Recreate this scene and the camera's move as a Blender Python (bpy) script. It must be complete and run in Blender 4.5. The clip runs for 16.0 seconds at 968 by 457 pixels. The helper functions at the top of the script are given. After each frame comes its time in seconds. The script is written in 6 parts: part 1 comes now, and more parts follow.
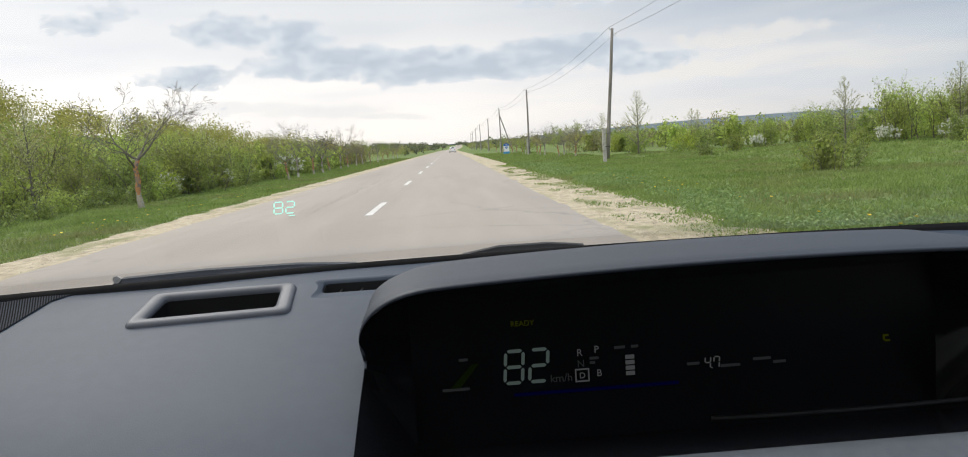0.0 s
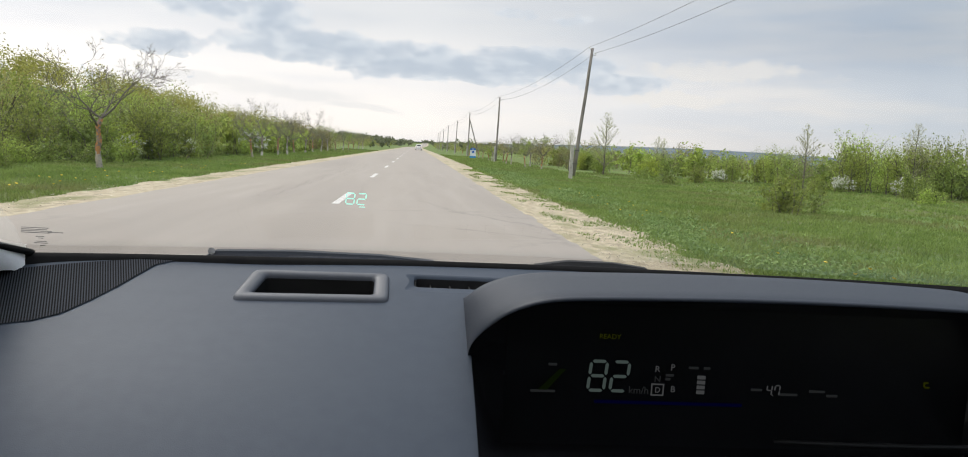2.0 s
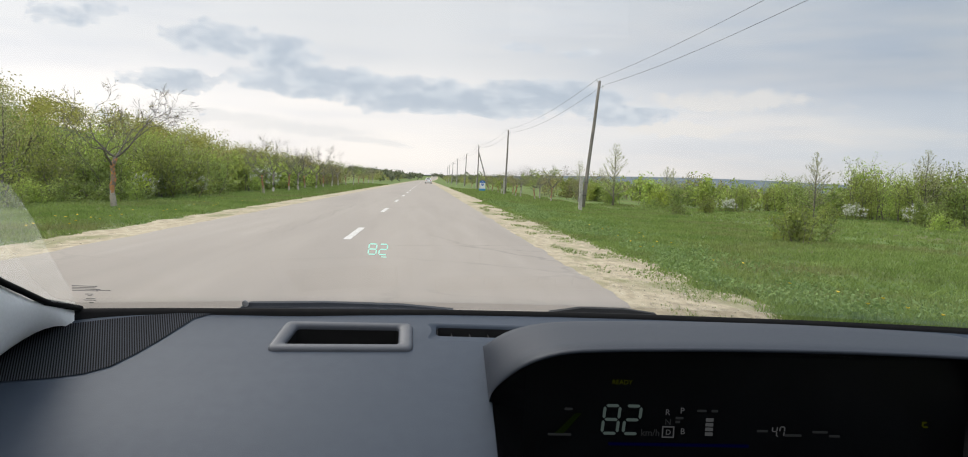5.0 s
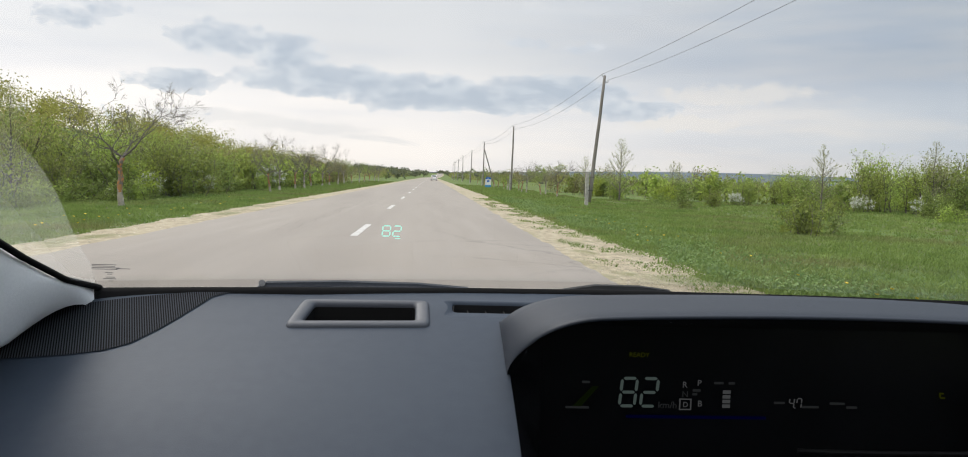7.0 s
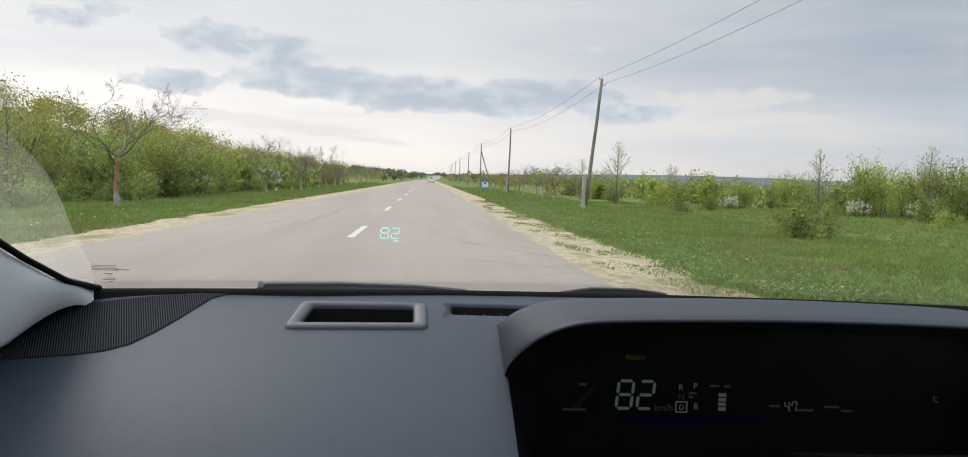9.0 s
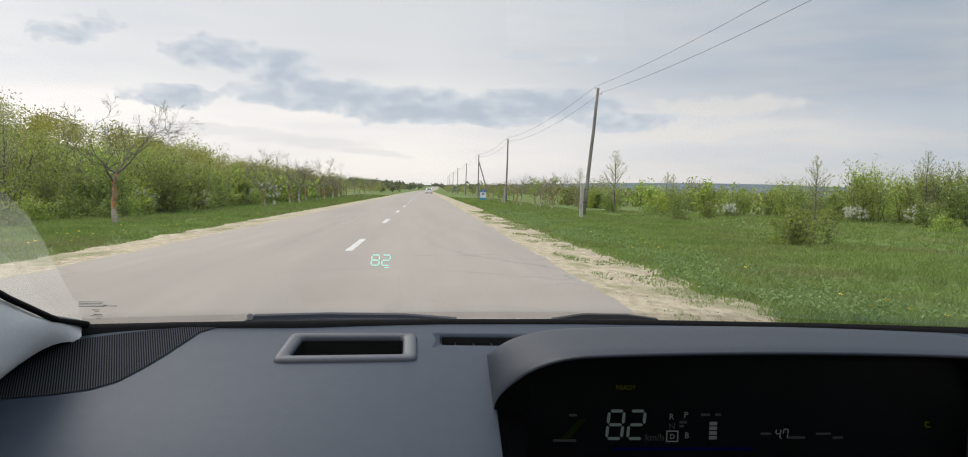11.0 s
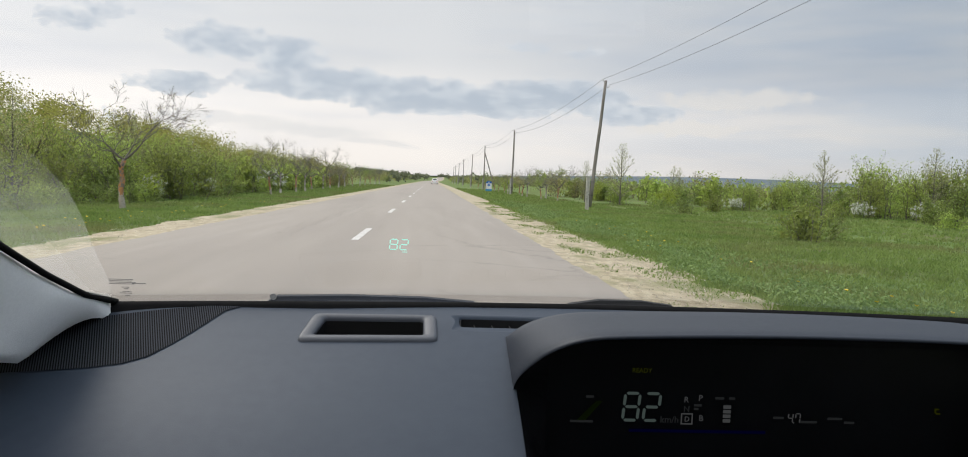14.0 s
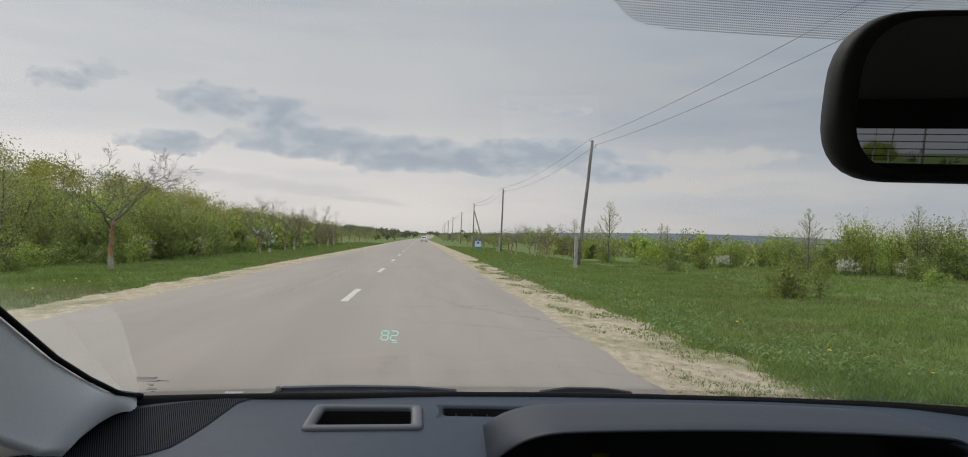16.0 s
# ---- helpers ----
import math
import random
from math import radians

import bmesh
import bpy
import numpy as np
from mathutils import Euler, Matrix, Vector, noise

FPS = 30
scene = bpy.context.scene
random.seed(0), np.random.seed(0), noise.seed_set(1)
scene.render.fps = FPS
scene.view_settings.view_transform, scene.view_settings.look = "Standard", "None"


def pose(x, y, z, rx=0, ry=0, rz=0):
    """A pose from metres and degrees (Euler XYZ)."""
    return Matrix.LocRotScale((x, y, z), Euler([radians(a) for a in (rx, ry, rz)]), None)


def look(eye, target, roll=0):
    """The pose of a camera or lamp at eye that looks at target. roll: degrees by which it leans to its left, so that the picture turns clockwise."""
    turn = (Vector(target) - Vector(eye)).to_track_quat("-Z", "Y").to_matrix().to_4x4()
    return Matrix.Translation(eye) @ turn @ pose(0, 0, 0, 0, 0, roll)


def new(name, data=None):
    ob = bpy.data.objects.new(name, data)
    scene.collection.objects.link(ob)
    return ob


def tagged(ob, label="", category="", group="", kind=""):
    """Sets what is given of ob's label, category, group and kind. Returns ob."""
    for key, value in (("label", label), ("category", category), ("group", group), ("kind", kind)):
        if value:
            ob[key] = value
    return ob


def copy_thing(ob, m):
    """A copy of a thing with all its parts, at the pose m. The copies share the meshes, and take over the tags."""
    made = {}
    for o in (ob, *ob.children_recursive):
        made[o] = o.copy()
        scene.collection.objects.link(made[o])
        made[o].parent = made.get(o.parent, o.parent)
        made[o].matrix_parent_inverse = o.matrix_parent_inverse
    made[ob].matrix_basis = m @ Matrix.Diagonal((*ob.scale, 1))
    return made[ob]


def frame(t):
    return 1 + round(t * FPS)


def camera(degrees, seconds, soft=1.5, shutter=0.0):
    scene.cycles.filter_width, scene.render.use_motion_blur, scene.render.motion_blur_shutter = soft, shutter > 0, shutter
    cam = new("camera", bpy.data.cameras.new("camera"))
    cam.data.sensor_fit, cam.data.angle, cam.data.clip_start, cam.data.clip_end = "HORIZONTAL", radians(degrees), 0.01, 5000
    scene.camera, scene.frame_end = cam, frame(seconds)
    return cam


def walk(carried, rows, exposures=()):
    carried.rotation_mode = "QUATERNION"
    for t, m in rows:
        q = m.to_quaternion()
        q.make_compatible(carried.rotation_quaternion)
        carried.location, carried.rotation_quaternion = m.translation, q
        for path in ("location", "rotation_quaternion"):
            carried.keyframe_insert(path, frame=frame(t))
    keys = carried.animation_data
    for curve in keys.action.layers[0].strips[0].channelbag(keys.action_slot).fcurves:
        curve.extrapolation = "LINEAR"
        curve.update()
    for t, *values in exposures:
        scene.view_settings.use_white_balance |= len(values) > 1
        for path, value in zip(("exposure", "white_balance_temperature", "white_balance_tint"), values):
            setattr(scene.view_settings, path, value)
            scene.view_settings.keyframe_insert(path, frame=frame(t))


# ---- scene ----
# ---------------------------------------------------------------- camera
cam = camera(64.0, 16.0, soft=1.0)


def aim(x, y, z, yaw, pitch, roll):
    """A phone at x, y, z that looks along yaw (to the left of +y) and pitch (up)."""
    a, b = radians(yaw), radians(pitch)
    ahead = Vector((-math.sin(a) * math.cos(b), math.cos(a) * math.cos(b), math.sin(b)))
    return look((x, y, z), Vector((x, y, z)) + ahead, roll)


# seconds, place in the cabin, yaw, pitch, roll
ROWS = [
    (0, 0.223, 0.229, 1.232, -2.10, -6.06, -3.81),
    (0.5, 0.166, 0.200, 1.235, -4.58, -6.19, -2.52),
    (1, 0.096, 0.187, 1.225, -6.72, -6.26, 0.89),
    (1.5, 0.031, 0.173, 1.234, -7.24, -6.05, 4.51),
    (2, 0.045, 0.169, 1.250, -5.36, -5.81, 3.35),
    (2.5, 0.059, 0.167, 1.246, -5.19, -5.89, 2.33),
    (3, 0.057, 0.146, 1.257, -4.85, -5.31, 2.04),
    (3.5, 0.047, 0.129, 1.280, -4.57, -4.31, 2.46),
    (4, 0.042, 0.120, 1.293, -4.91, -3.69, 2.72),
    (6.5, 0.011, 0.096, 1.258, -3.71, -3.44, 2.12),
    (7, 0.016, 0.101, 1.255, -4.04, -3.74, 1.92),
    (7.5, 0.020, 0.088, 1.257, -4.14, -3.57, 1.78),
    (8, 0.012, 0.089, 1.256, -4.10, -3.48, 2.43),
    (10.5, 0.023, 0.101, 1.260, -4.51, -3.74, 1.62),
    (11, 0.027, 0.096, 1.284, -4.36, -2.81, 1.42),
    (11.5, 0.023, 0.100, 1.267, -4.20, -2.72, 1.71),
    (12, 0.012, 0.100, 1.256, -4.15, -3.48, 1.73),
    (12.5, 0.017, 0.093, 1.282, -4.12, -3.82, 1.61),
    (13, 0.015, 0.081, 1.290, -4.32, -3.07, 2.20),
    (13.5, 0.010, 0.084, 1.285, -4.03, -3.40, 2.06),
    (14, 0.004, 0.076, 1.275, -4.01, -3.46, 2.22),
    (14.5, 0.011, 0.084, 1.274, -3.92, -3.76, 1.89),
    (15, 0.006, 0.058, 1.314, -4.92, -2.36, 2.53),
    (15.5, 0.013, -0.055, 1.333, -4.46, 0.56, 1.75),
    (16, 0.005, -0.096, 1.357, -4.64, 0.79, 2.00),
]
walk(cam, [(r[0], aim(*r[1:])) for r in ROWS], [(0, 0.20), (1.0, 0.18), (2.0, 0.18), (4.0, 0.16), (6.5, 0.11), (8.0, 0.11), (10.5, 0.06), (15.0, 0.04), (15.6, -0.30), (16.0, -0.40)])

# ---------------------------------------------------------------- world and sun
def math_node(nt, op, a, b=None, c=None, clamp=False):
    n = nt.nodes.new("ShaderNodeMath")
    n.operation, n.use_clamp = op, clamp
    for i, v in enumerate((a, b, c)):
        if v is None:
            continue
        if isinstance(v, (int, float)):
            n.inputs[i].default_value = v
        else:
            nt.links.new(v, n.inputs[i])
    return n.outputs[0]


def mix_color(nt, fac, a, b, blend="MIX"):
    n = nt.nodes.new("ShaderNodeMix")
    n.data_type, n.blend_type = "RGBA", blend
    for sock, v in ((n.inputs[0], fac), (n.inputs[6], a), (n.inputs[7], b)):
        if isinstance(v, (int, float)):
            sock.default_value = v
        elif isinstance(v, tuple):
            sock.default_value = (*v[:3], 1)
        else:
            nt.links.new(v, sock)
    return n.outputs[2]


def ramp(nt, fac, stops, mode="LINEAR"):
    n = nt.nodes.new("ShaderNodeValToRGB")
    n.color_ramp.interpolation = mode
    while len(n.color_ramp.elements) < len(stops):
        n.color_ramp.elements.new(0.5)
    for e, (p, c) in zip(n.color_ramp.elements, stops):
        e.position = p
        e.color = (*c, 1) if isinstance(c, tuple) else (c, c, c, 1)
    nt.links.new(fac, n.inputs[0])
    return n.outputs[0]


SUN_AZ, SUN_EL = radians(-36), radians(46)
world = bpy.data.worlds.new("overcast_sky")
scene.world = world
world.use_nodes = True
nt = world.node_tree
nt.nodes.clear()
tc = nt.nodes.new("ShaderNodeTexCoord")
sep = nt.nodes.new("ShaderNodeSeparateXYZ")
nt.links.new(tc.outputs["Generated"], sep.inputs[0])
DEG = 57.2958


def sky_noise(scale, detail, stretch, rough=0.55):
    mp = nt.nodes.new("ShaderNodeMapping")
    mp.inputs["Scale"].default_value = stretch
    nt.links.new(tc.outputs["Generated"], mp.inputs[0])
    n = nt.nodes.new("ShaderNodeTexNoise")
    n.inputs["Scale"].default_value, n.inputs["Detail"].default_value = scale, detail
    n.inputs["Roughness"].default_value = rough
    nt.links.new(mp.outputs[0], n.inputs["Vector"])
    return n


az0 = math_node(nt, "MULTIPLY", math_node(nt, "ARCTAN2", sep.outputs[0], sep.outputs[1]), DEG)
el0 = math_node(nt, "MULTIPLY", math_node(nt, "ARCSINE", sep.outputs[2]), DEG)
warp = sky_noise(14.0, 4, (1, 1, 1.6), 0.6)
wsep = nt.nodes.new("ShaderNodeSeparateXYZ")
nt.links.new(warp.outputs["Color"], wsep.inputs[0])
az = math_node(nt, "ADD", az0, math_node(nt, "MULTIPLY_ADD", wsep.outputs[0], 4.4, -2.2))
el = math_node(nt, "ADD", el0, math_node(nt, "MULTIPLY_ADD", wsep.outputs[1], 2.0, -1.0))


def puff(a, e, ra, re, top):
    """A bank of cloud about azimuth a and elevation e, in degrees: its level falls from top to nothing and below."""
    u = math_node(nt, "MULTIPLY_ADD", az, 1 / ra, -a / ra)
    v = math_node(nt, "MULTIPLY_ADD", el, 1 / re, -e / re)
    d = math_node(nt, "ADD", math_node(nt, "MULTIPLY", u, u), math_node(nt, "MULTIPLY", v, v))
    return math_node(nt, "MULTIPLY_ADD", d, -0.8 * top, top)


banks = None
for b in ((-17.6, 5.9, 3.2, 1.0, 0.9), (-14.8, 9.0, 3.8, 1.25, 0.9), (-10.2, 7.9, 2.6, 1.6, 1.05), (-6.0, 6.5, 8.0, 1.15, 1.1), (2.0, 5.8, 10.5, 1.2, 1.3), (8.4, 6.3, 5.6, 1.3, 1.25), (13.5, 5.2, 5.0, 0.75, 0.75),
          (-24.2, 9.4, 2.6, 0.9, 0.50), (-22.4, 10.4, 1.9, 0.8, 0.46), (7.0, 9.9, 1.8, 0.4, 0.42), (11.2, 9.7, 1.5, 0.45, 0.40), (-28.0, 3.5, 9.0, 0.8, 0.10)):
    p = puff(*b)
    banks = p if banks is None else math_node(nt, "MAXIMUM", banks, p)
fluff = sky_noise(46.0, 8, (1, 1, 1.4), 0.64)
level = math_node(nt, "ADD", banks, math_node(nt, "MULTIPLY_ADD", fluff.outputs["Fac"], 1.7, -0.85))
cover = ramp(nt, level, ((0.12, 0.0), (0.26, 0.62), (0.60, 1.0)), "EASE")
broad = sky_noise(2.6, 7, (1, 1, 8.0))
upper = math_node(nt, "MULTIPLY", el0, 1 / 90.0, clamp=True)
veil = ramp(nt, upper, ((0.0, (1.02, 0.955, 0.915)), (0.055, (1.03, 0.975, 0.945)), (0.095, (0.79, 0.79, 0.81)), (0.19, (0.72, 0.74, 0.775)), (0.45, (1.65, 1.64, 1.65)), (1.0, (2.9, 2.88, 2.88))))
side = math_node(nt, "MULTIPLY_ADD", az0, 1 / 34.0, 0.0, clamp=True)
glare = math_node(nt, "MULTIPLY_ADD", az0, -1 / 44.0, -0.16, clamp=True)
veil = mix_color(nt, side, veil, mix_color(nt, 1.0, veil, (0.57, 0.645, 0.735), "MULTIPLY"))
veil = mix_color(nt, glare, veil, mix_color(nt, 1.0, veil, (1.30, 1.28, 1.26), "MULTIPLY"))
veil = mix_color(nt, ramp(nt, broad.outputs["Fac"], ((0.40, 0.0), (0.62, 0.75))), veil, mix_color(nt, 1.0, veil, (0.84, 0.87, 0.92), "MULTIPLY"))
streak = sky_noise(3.4, 7, (1, 1, 7.0), 0.55)
veil = mix_color(nt, math_node(nt, "MULTIPLY", side, ramp(nt, streak.outputs["Fac"], ((0.46, 0.0), (0.64, 1.0)))), veil, mix_color(nt, 1.0, veil, (1.20, 1.12, 1.03), "MULTIPLY"))
shade = mix_color(nt, math_node(nt, "MULTIPLY", level, 0.9, clamp=True), (0.68, 0.715, 0.775), (0.485, 0.55, 0.645))
puffs = sky_noise(26.0, 6, (1, 1, 2.2), 0.6)
shade = mix_color(nt, ramp(nt, puffs.outputs["Fac"], ((0.46, 0.0), (0.62, 0.8))), shade, mix_color(nt, 1.0, shade, (1.30, 1.24, 1.17), "MULTIPLY"))
# soft grey bands low over the horizon, and a cream-coloured bank to the right of them
low_bands = math_node(nt, "MAXIMUM", puff(-9.5, 3.1, 7.0, 0.55, 1.0), math_node(nt, "MAXIMUM", puff(-15.5, 3.6, 6.0, 0.6, 1.0), puff(-4.0, 2.5, 3.5, 0.35, 0.9)))
low_bands = math_node(nt, "ADD", low_bands, math_node(nt, "MULTIPLY_ADD", fluff.outputs["Fac"], 1.2, -0.7))
veil = mix_color(nt, math_node(nt, "MULTIPLY", ramp(nt, low_bands, ((0.05, 0.0), (0.75, 1.0)), "EASE"), 0.42), veil, (0.74, 0.74, 0.755))
cream = math_node(nt, "MAXIMUM", puff(18.5, 4.3, 4.5, 0.55, 0.9), puff(22.0, 6.3, 7.0, 0.8, 0.7))
cream = math_node(nt, "ADD", cream, math_node(nt, "MULTIPLY_ADD", fluff.outputs["Fac"], 1.3, -0.7))
veil = mix_color(nt, math_node(nt, "MULTIPLY", ramp(nt, cream, ((0.05, 0.0), (0.55, 1.0)), "EASE"), 0.6), veil, (0.86, 0.815, 0.775))
clouds = mix_color(nt, math_node(nt, "MULTIPLY", cover, 0.92), veil, shade)
sky = nt.nodes.new("ShaderNodeTexSky")
sky.sky_type, sky.sun_disc, sky.sun_elevation, sky.sun_rotation = "NISHITA", False, SUN_EL, SUN_AZ
bg_sky = nt.nodes.new("ShaderNodeBackground")
bg_sky.inputs[1].default_value = 0.06
nt.links.new(sky.outputs[0], bg_sky.inputs[0])
bg_cloud = nt.nodes.new("ShaderNodeBackground")
bg_cloud.inputs[1].default_value = 1.0
nt.links.new(clouds, bg_cloud.inputs[0])
both = nt.nodes.new("ShaderNodeMixShader")
both.inputs[0].default_value = 0.94
nt.links.new(bg_sky.outputs[0], both.inputs[1])
nt.links.new(bg_cloud.outputs[0], both.inputs[2])
world_out = nt.nodes.new("ShaderNodeOutputWorld")
nt.links.new(both.outputs[0], world_out.inputs[0])

sun_data = bpy.data.lights.new("sun", "SUN")
sun_data.energy, sun_data.angle, sun_data.color = 1.45, radians(30), (1.0, 0.96, 0.9)
sun = new("sun", sun_data)
sun.matrix_world = look((0, 0, 0), (-math.sin(SUN_AZ) * math.cos(SUN_EL), -math.cos(SUN_AZ) * math.cos(SUN_EL), -math.sin(SUN_EL)))
scene.view_settings.exposure = 0.0


# ---------------------------------------------------------------- materials
def material(name, stops, scale=4.0, detail=6, rough=0.8, bump=0.0, bump_scale=None, metal=0.0, spec=0.4, stains=None, island=0.0, random=0.0, stretch=(1, 1, 1), trans=0.0, coat=0.0):
    """A procedural surface: a colour ramp over noise, larger stains, fine relief, and variation from piece to piece."""
    m = bpy.data.materials.new(name)
    m.use_nodes = True
    t = m.node_tree
    bsdf = t.nodes["Principled BSDF"]
    co = t.nodes.new("ShaderNodeTexCoord")
    mp = t.nodes.new("ShaderNodeMapping")
    mp.inputs["Scale"].default_value = stretch
    t.links.new(co.outputs["Object"], mp.inputs[0])
    n = t.nodes.new("ShaderNodeTexNoise")
    n.inputs["Scale"].default_value, n.inputs["Detail"].default_value = scale, detail
    t.links.new(mp.outputs[0], n.inputs["Vector"])
    col = ramp(t, n.outputs["Fac"], stops)
    if stains:
        s_scale, s_color, low, high = stains
        s = t.nodes.new("ShaderNodeTexNoise")
        s.inputs["Scale"].default_value, s.inputs["Detail"].default_value = s_scale, 5
        t.links.new(mp.outputs[0], s.inputs["Vector"])
        col = mix_color(t, ramp(t, s.outputs["Fac"], ((low, 0.0), (high, 1.0))), col, s_color)
    if island:
        g = t.nodes.new("ShaderNodeNewGeometry")
        k = math_node(t, "MULTIPLY_ADD", g.outputs["Random Per Island"], 2 * island, 1 - island)
        hsv = t.nodes.new("ShaderNodeHueSaturation")
        t.links.new(k, hsv.inputs["Value"])
        t.links.new(col, hsv.inputs["Color"])
        col = hsv.outputs[0]
    if random:
        o = t.nodes.new("ShaderNodeObjectInfo")
        k = math_node(t, "MULTIPLY_ADD", o.outputs["Random"], 2 * random, 1 - random)
        h = math_node(t, "MULTIPLY_ADD", o.outputs["Random"], 0.05 * random, 0.5 - 0.025 * random)
        hsv = t.nodes.new("ShaderNodeHueSaturation")
        t.links.new(k, hsv.inputs["Value"])
        t.links.new(h, hsv.inputs["Hue"])
        t.links.new(col, hsv.inputs["Color"])
        col = hsv.outputs[0]
    t.links.new(col, bsdf.inputs["Base Color"])
    bsdf.inputs["Roughness"].default_value = rough
    bsdf.inputs["Metallic"].default_value = metal
    bsdf.inputs["Specular IOR Level"].default_value = spec
    bsdf.inputs["Coat Weight"].default_value = coat
    if bump:
        b = t.nodes.new("ShaderNodeBump")
        b.inputs["Strength"].default_value, b.inputs["Distance"].default_value = 0.6, bump
        f = t.nodes.new("ShaderNodeTexNoise")
        f.inputs["Scale"].default_value, f.inputs["Detail"].default_value = bump_scale or scale * 4, 4
        t.links.new(mp.outputs[0], f.inputs["Vector"])
        t.links.new(f.outputs["Fac"], b.inputs["Height"])
        t.links.new(b.outputs[0], bsdf.inputs["Normal"])
    if trans:
        tr = t.nodes.new("ShaderNodeBsdfTranslucent")
        t.links.new(col, tr.inputs[0])
        mx = t.nodes.new("ShaderNodeMixShader")
        mx.inputs[0].default_value = trans
        t.links.new(bsdf.outputs[0], mx.inputs[1])
        t.links.new(tr.outputs[0], mx.inputs[2])
        t.links.new(mx.outputs[0], t.nodes["Material Output"].inputs[0])
    return m


def glow(name, color, strength):
    m = bpy.data.materials.new(name)
    m.use_nodes = True
    t = m.node_tree
    t.nodes.clear()
    e = t.nodes.new("ShaderNodeEmission")
    e.inputs[0].default_value, e.inputs[1].default_value = (*color, 1), strength
    o = t.nodes.new("ShaderNodeOutputMaterial")
    t.links.new(e.outputs[0], o.inputs[0])
    return m


def plain(name, color, rough=0.5, metal=0.0, spec=0.5):
    return material(name, ((0.3, tuple(c * 0.92 for c in color)), (0.7, tuple(c * 1.08 for c in color))), scale=30, rough=rough, metal=metal, spec=spec)


ASPHALT = material("worn_asphalt", ((0.30, (0.256, 0.224, 0.192)), (0.55, (0.272, 0.239, 0.206)), (0.8, (0.292, 0.257, 0.222))), scale=3, detail=8, rough=0.85, bump=0.0015, bump_scale=120,
                   stains=(0.55, (0.234, 0.205, 0.178), 0.48, 0.70), stretch=(1.0, 0.07, 1))
t = ASPHALT.node_tree
co = t.nodes.new("ShaderNodeTexCoord")
sp = t.nodes.new("ShaderNodeTexVoronoi")
sp.inputs["Scale"].default_value = 95
t.links.new(co.outputs["Object"], sp.inputs["Vector"])
grit = ramp(t, sp.outputs["Color"], ((0.0, 0.96), (1.0, 1.04)))
vo = t.nodes.new("ShaderNodeTexVoronoi")
vo.feature = "DISTANCE_TO_EDGE"
vo.inputs["Scale"].default_value = 0.32
wn = t.nodes.new("ShaderNodeTexNoise")
wn.inputs["Scale"].default_value, wn.inputs["Detail"].default_value = 1.6, 8
t.links.new(co.outputs["Object"], wn.inputs["Vector"])
t.links.new(mix_color(t, 0.8, co.outputs["Object"], wn.outputs["Color"], "ADD"), vo.inputs["Vector"])
wn2 = t.nodes.new("ShaderNodeTexNoise")
wn2.inputs["Scale"].default_value = 0.11
t.links.new(co.outputs["Object"], wn2.inputs["Vector"])
crack = math_node(t, "MULTIPLY", ramp(t, vo.outputs["Distance"], ((0.0, 1.0), (0.016, 0.0))), ramp(t, wn2.outputs["Fac"], ((0.48, 0.0), (0.60, 0.5))))
bs = t.nodes["Principled BSDF"]
base = bs.inputs["Base Color"].links[0].from_socket
base = mix_color(t, 1.0, base, grit, "MULTIPLY")
t.links.new(mix_color(t, crack, base, (0.10, 0.092, 0.085)), bs.inputs["Base Color"])

GRAVEL = material("limestone_gravel", ((0.28, (0.225, 0.187, 0.122)), (0.48, (0.340, 0.286, 0.195)), (0.72, (0.450, 0.390, 0.275))), scale=7, detail=10, rough=0.95, bump=0.02, bump_scale=45, stains=(0.9, (0.190, 0.185, 0.085), 0.54, 0.66), stretch=(1, 0.5, 1))
STONE_BIT = material("limestone_bits", ((0.3, (0.44, 0.38, 0.30)), (0.7, (0.60, 0.54, 0.45))), scale=30, rough=0.95, island=0.3)
MEADOW = material("meadow_turf", ((0.28, (0.078, 0.122, 0.030)), (0.5, (0.106, 0.154, 0.040)), (0.72, (0.138, 0.182, 0.056))), scale=0.9, detail=10, rough=0.95, bump=0.05, bump_scale=25, spec=0.15, stains=(0.16, (0.118, 0.122, 0.045), 0.48, 0.70))
GRASS = material("grass_blades", ((0.3, (0.140, 0.215, 0.046)), (0.7, (0.250, 0.322, 0.092))), scale=0.5, rough=0.7, island=0.16, stains=(0.22, (0.215, 0.225, 0.085), 0.50, 0.68), trans=0.35, spec=0.2)
PAINT = material("worn_white_road_paint", ((0.35, (0.42, 0.40, 0.375)), (0.6, (0.56, 0.54, 0.51))), scale=20, detail=8, rough=0.7, stains=(9, (0.31, 0.275, 0.245), 0.54, 0.66))
LEAF_GREEN = material("spring_leaves", ((0.3, (0.220, 0.292, 0.056)), (0.7, (0.370, 0.430, 0.104))), scale=2.0, rough=0.55, island=0.35, random=0.35, trans=0.45, spec=0.25)
LEAF_DARK = material("dark_leaves", ((0.3, (0.165, 0.225, 0.050)), (0.7, (0.280, 0.340, 0.088))), scale=2.0, rough=0.55, island=0.35, random=0.2, trans=0.35, spec=0.25)
LEAF_LIME = material("lime_leaves", ((0.3, (0.275, 0.345, 0.045)), (0.7, (0.395, 0.450, 0.088))), scale=2.0, rough=0.55, island=0.3, random=0.15, trans=0.45, spec=0.25)
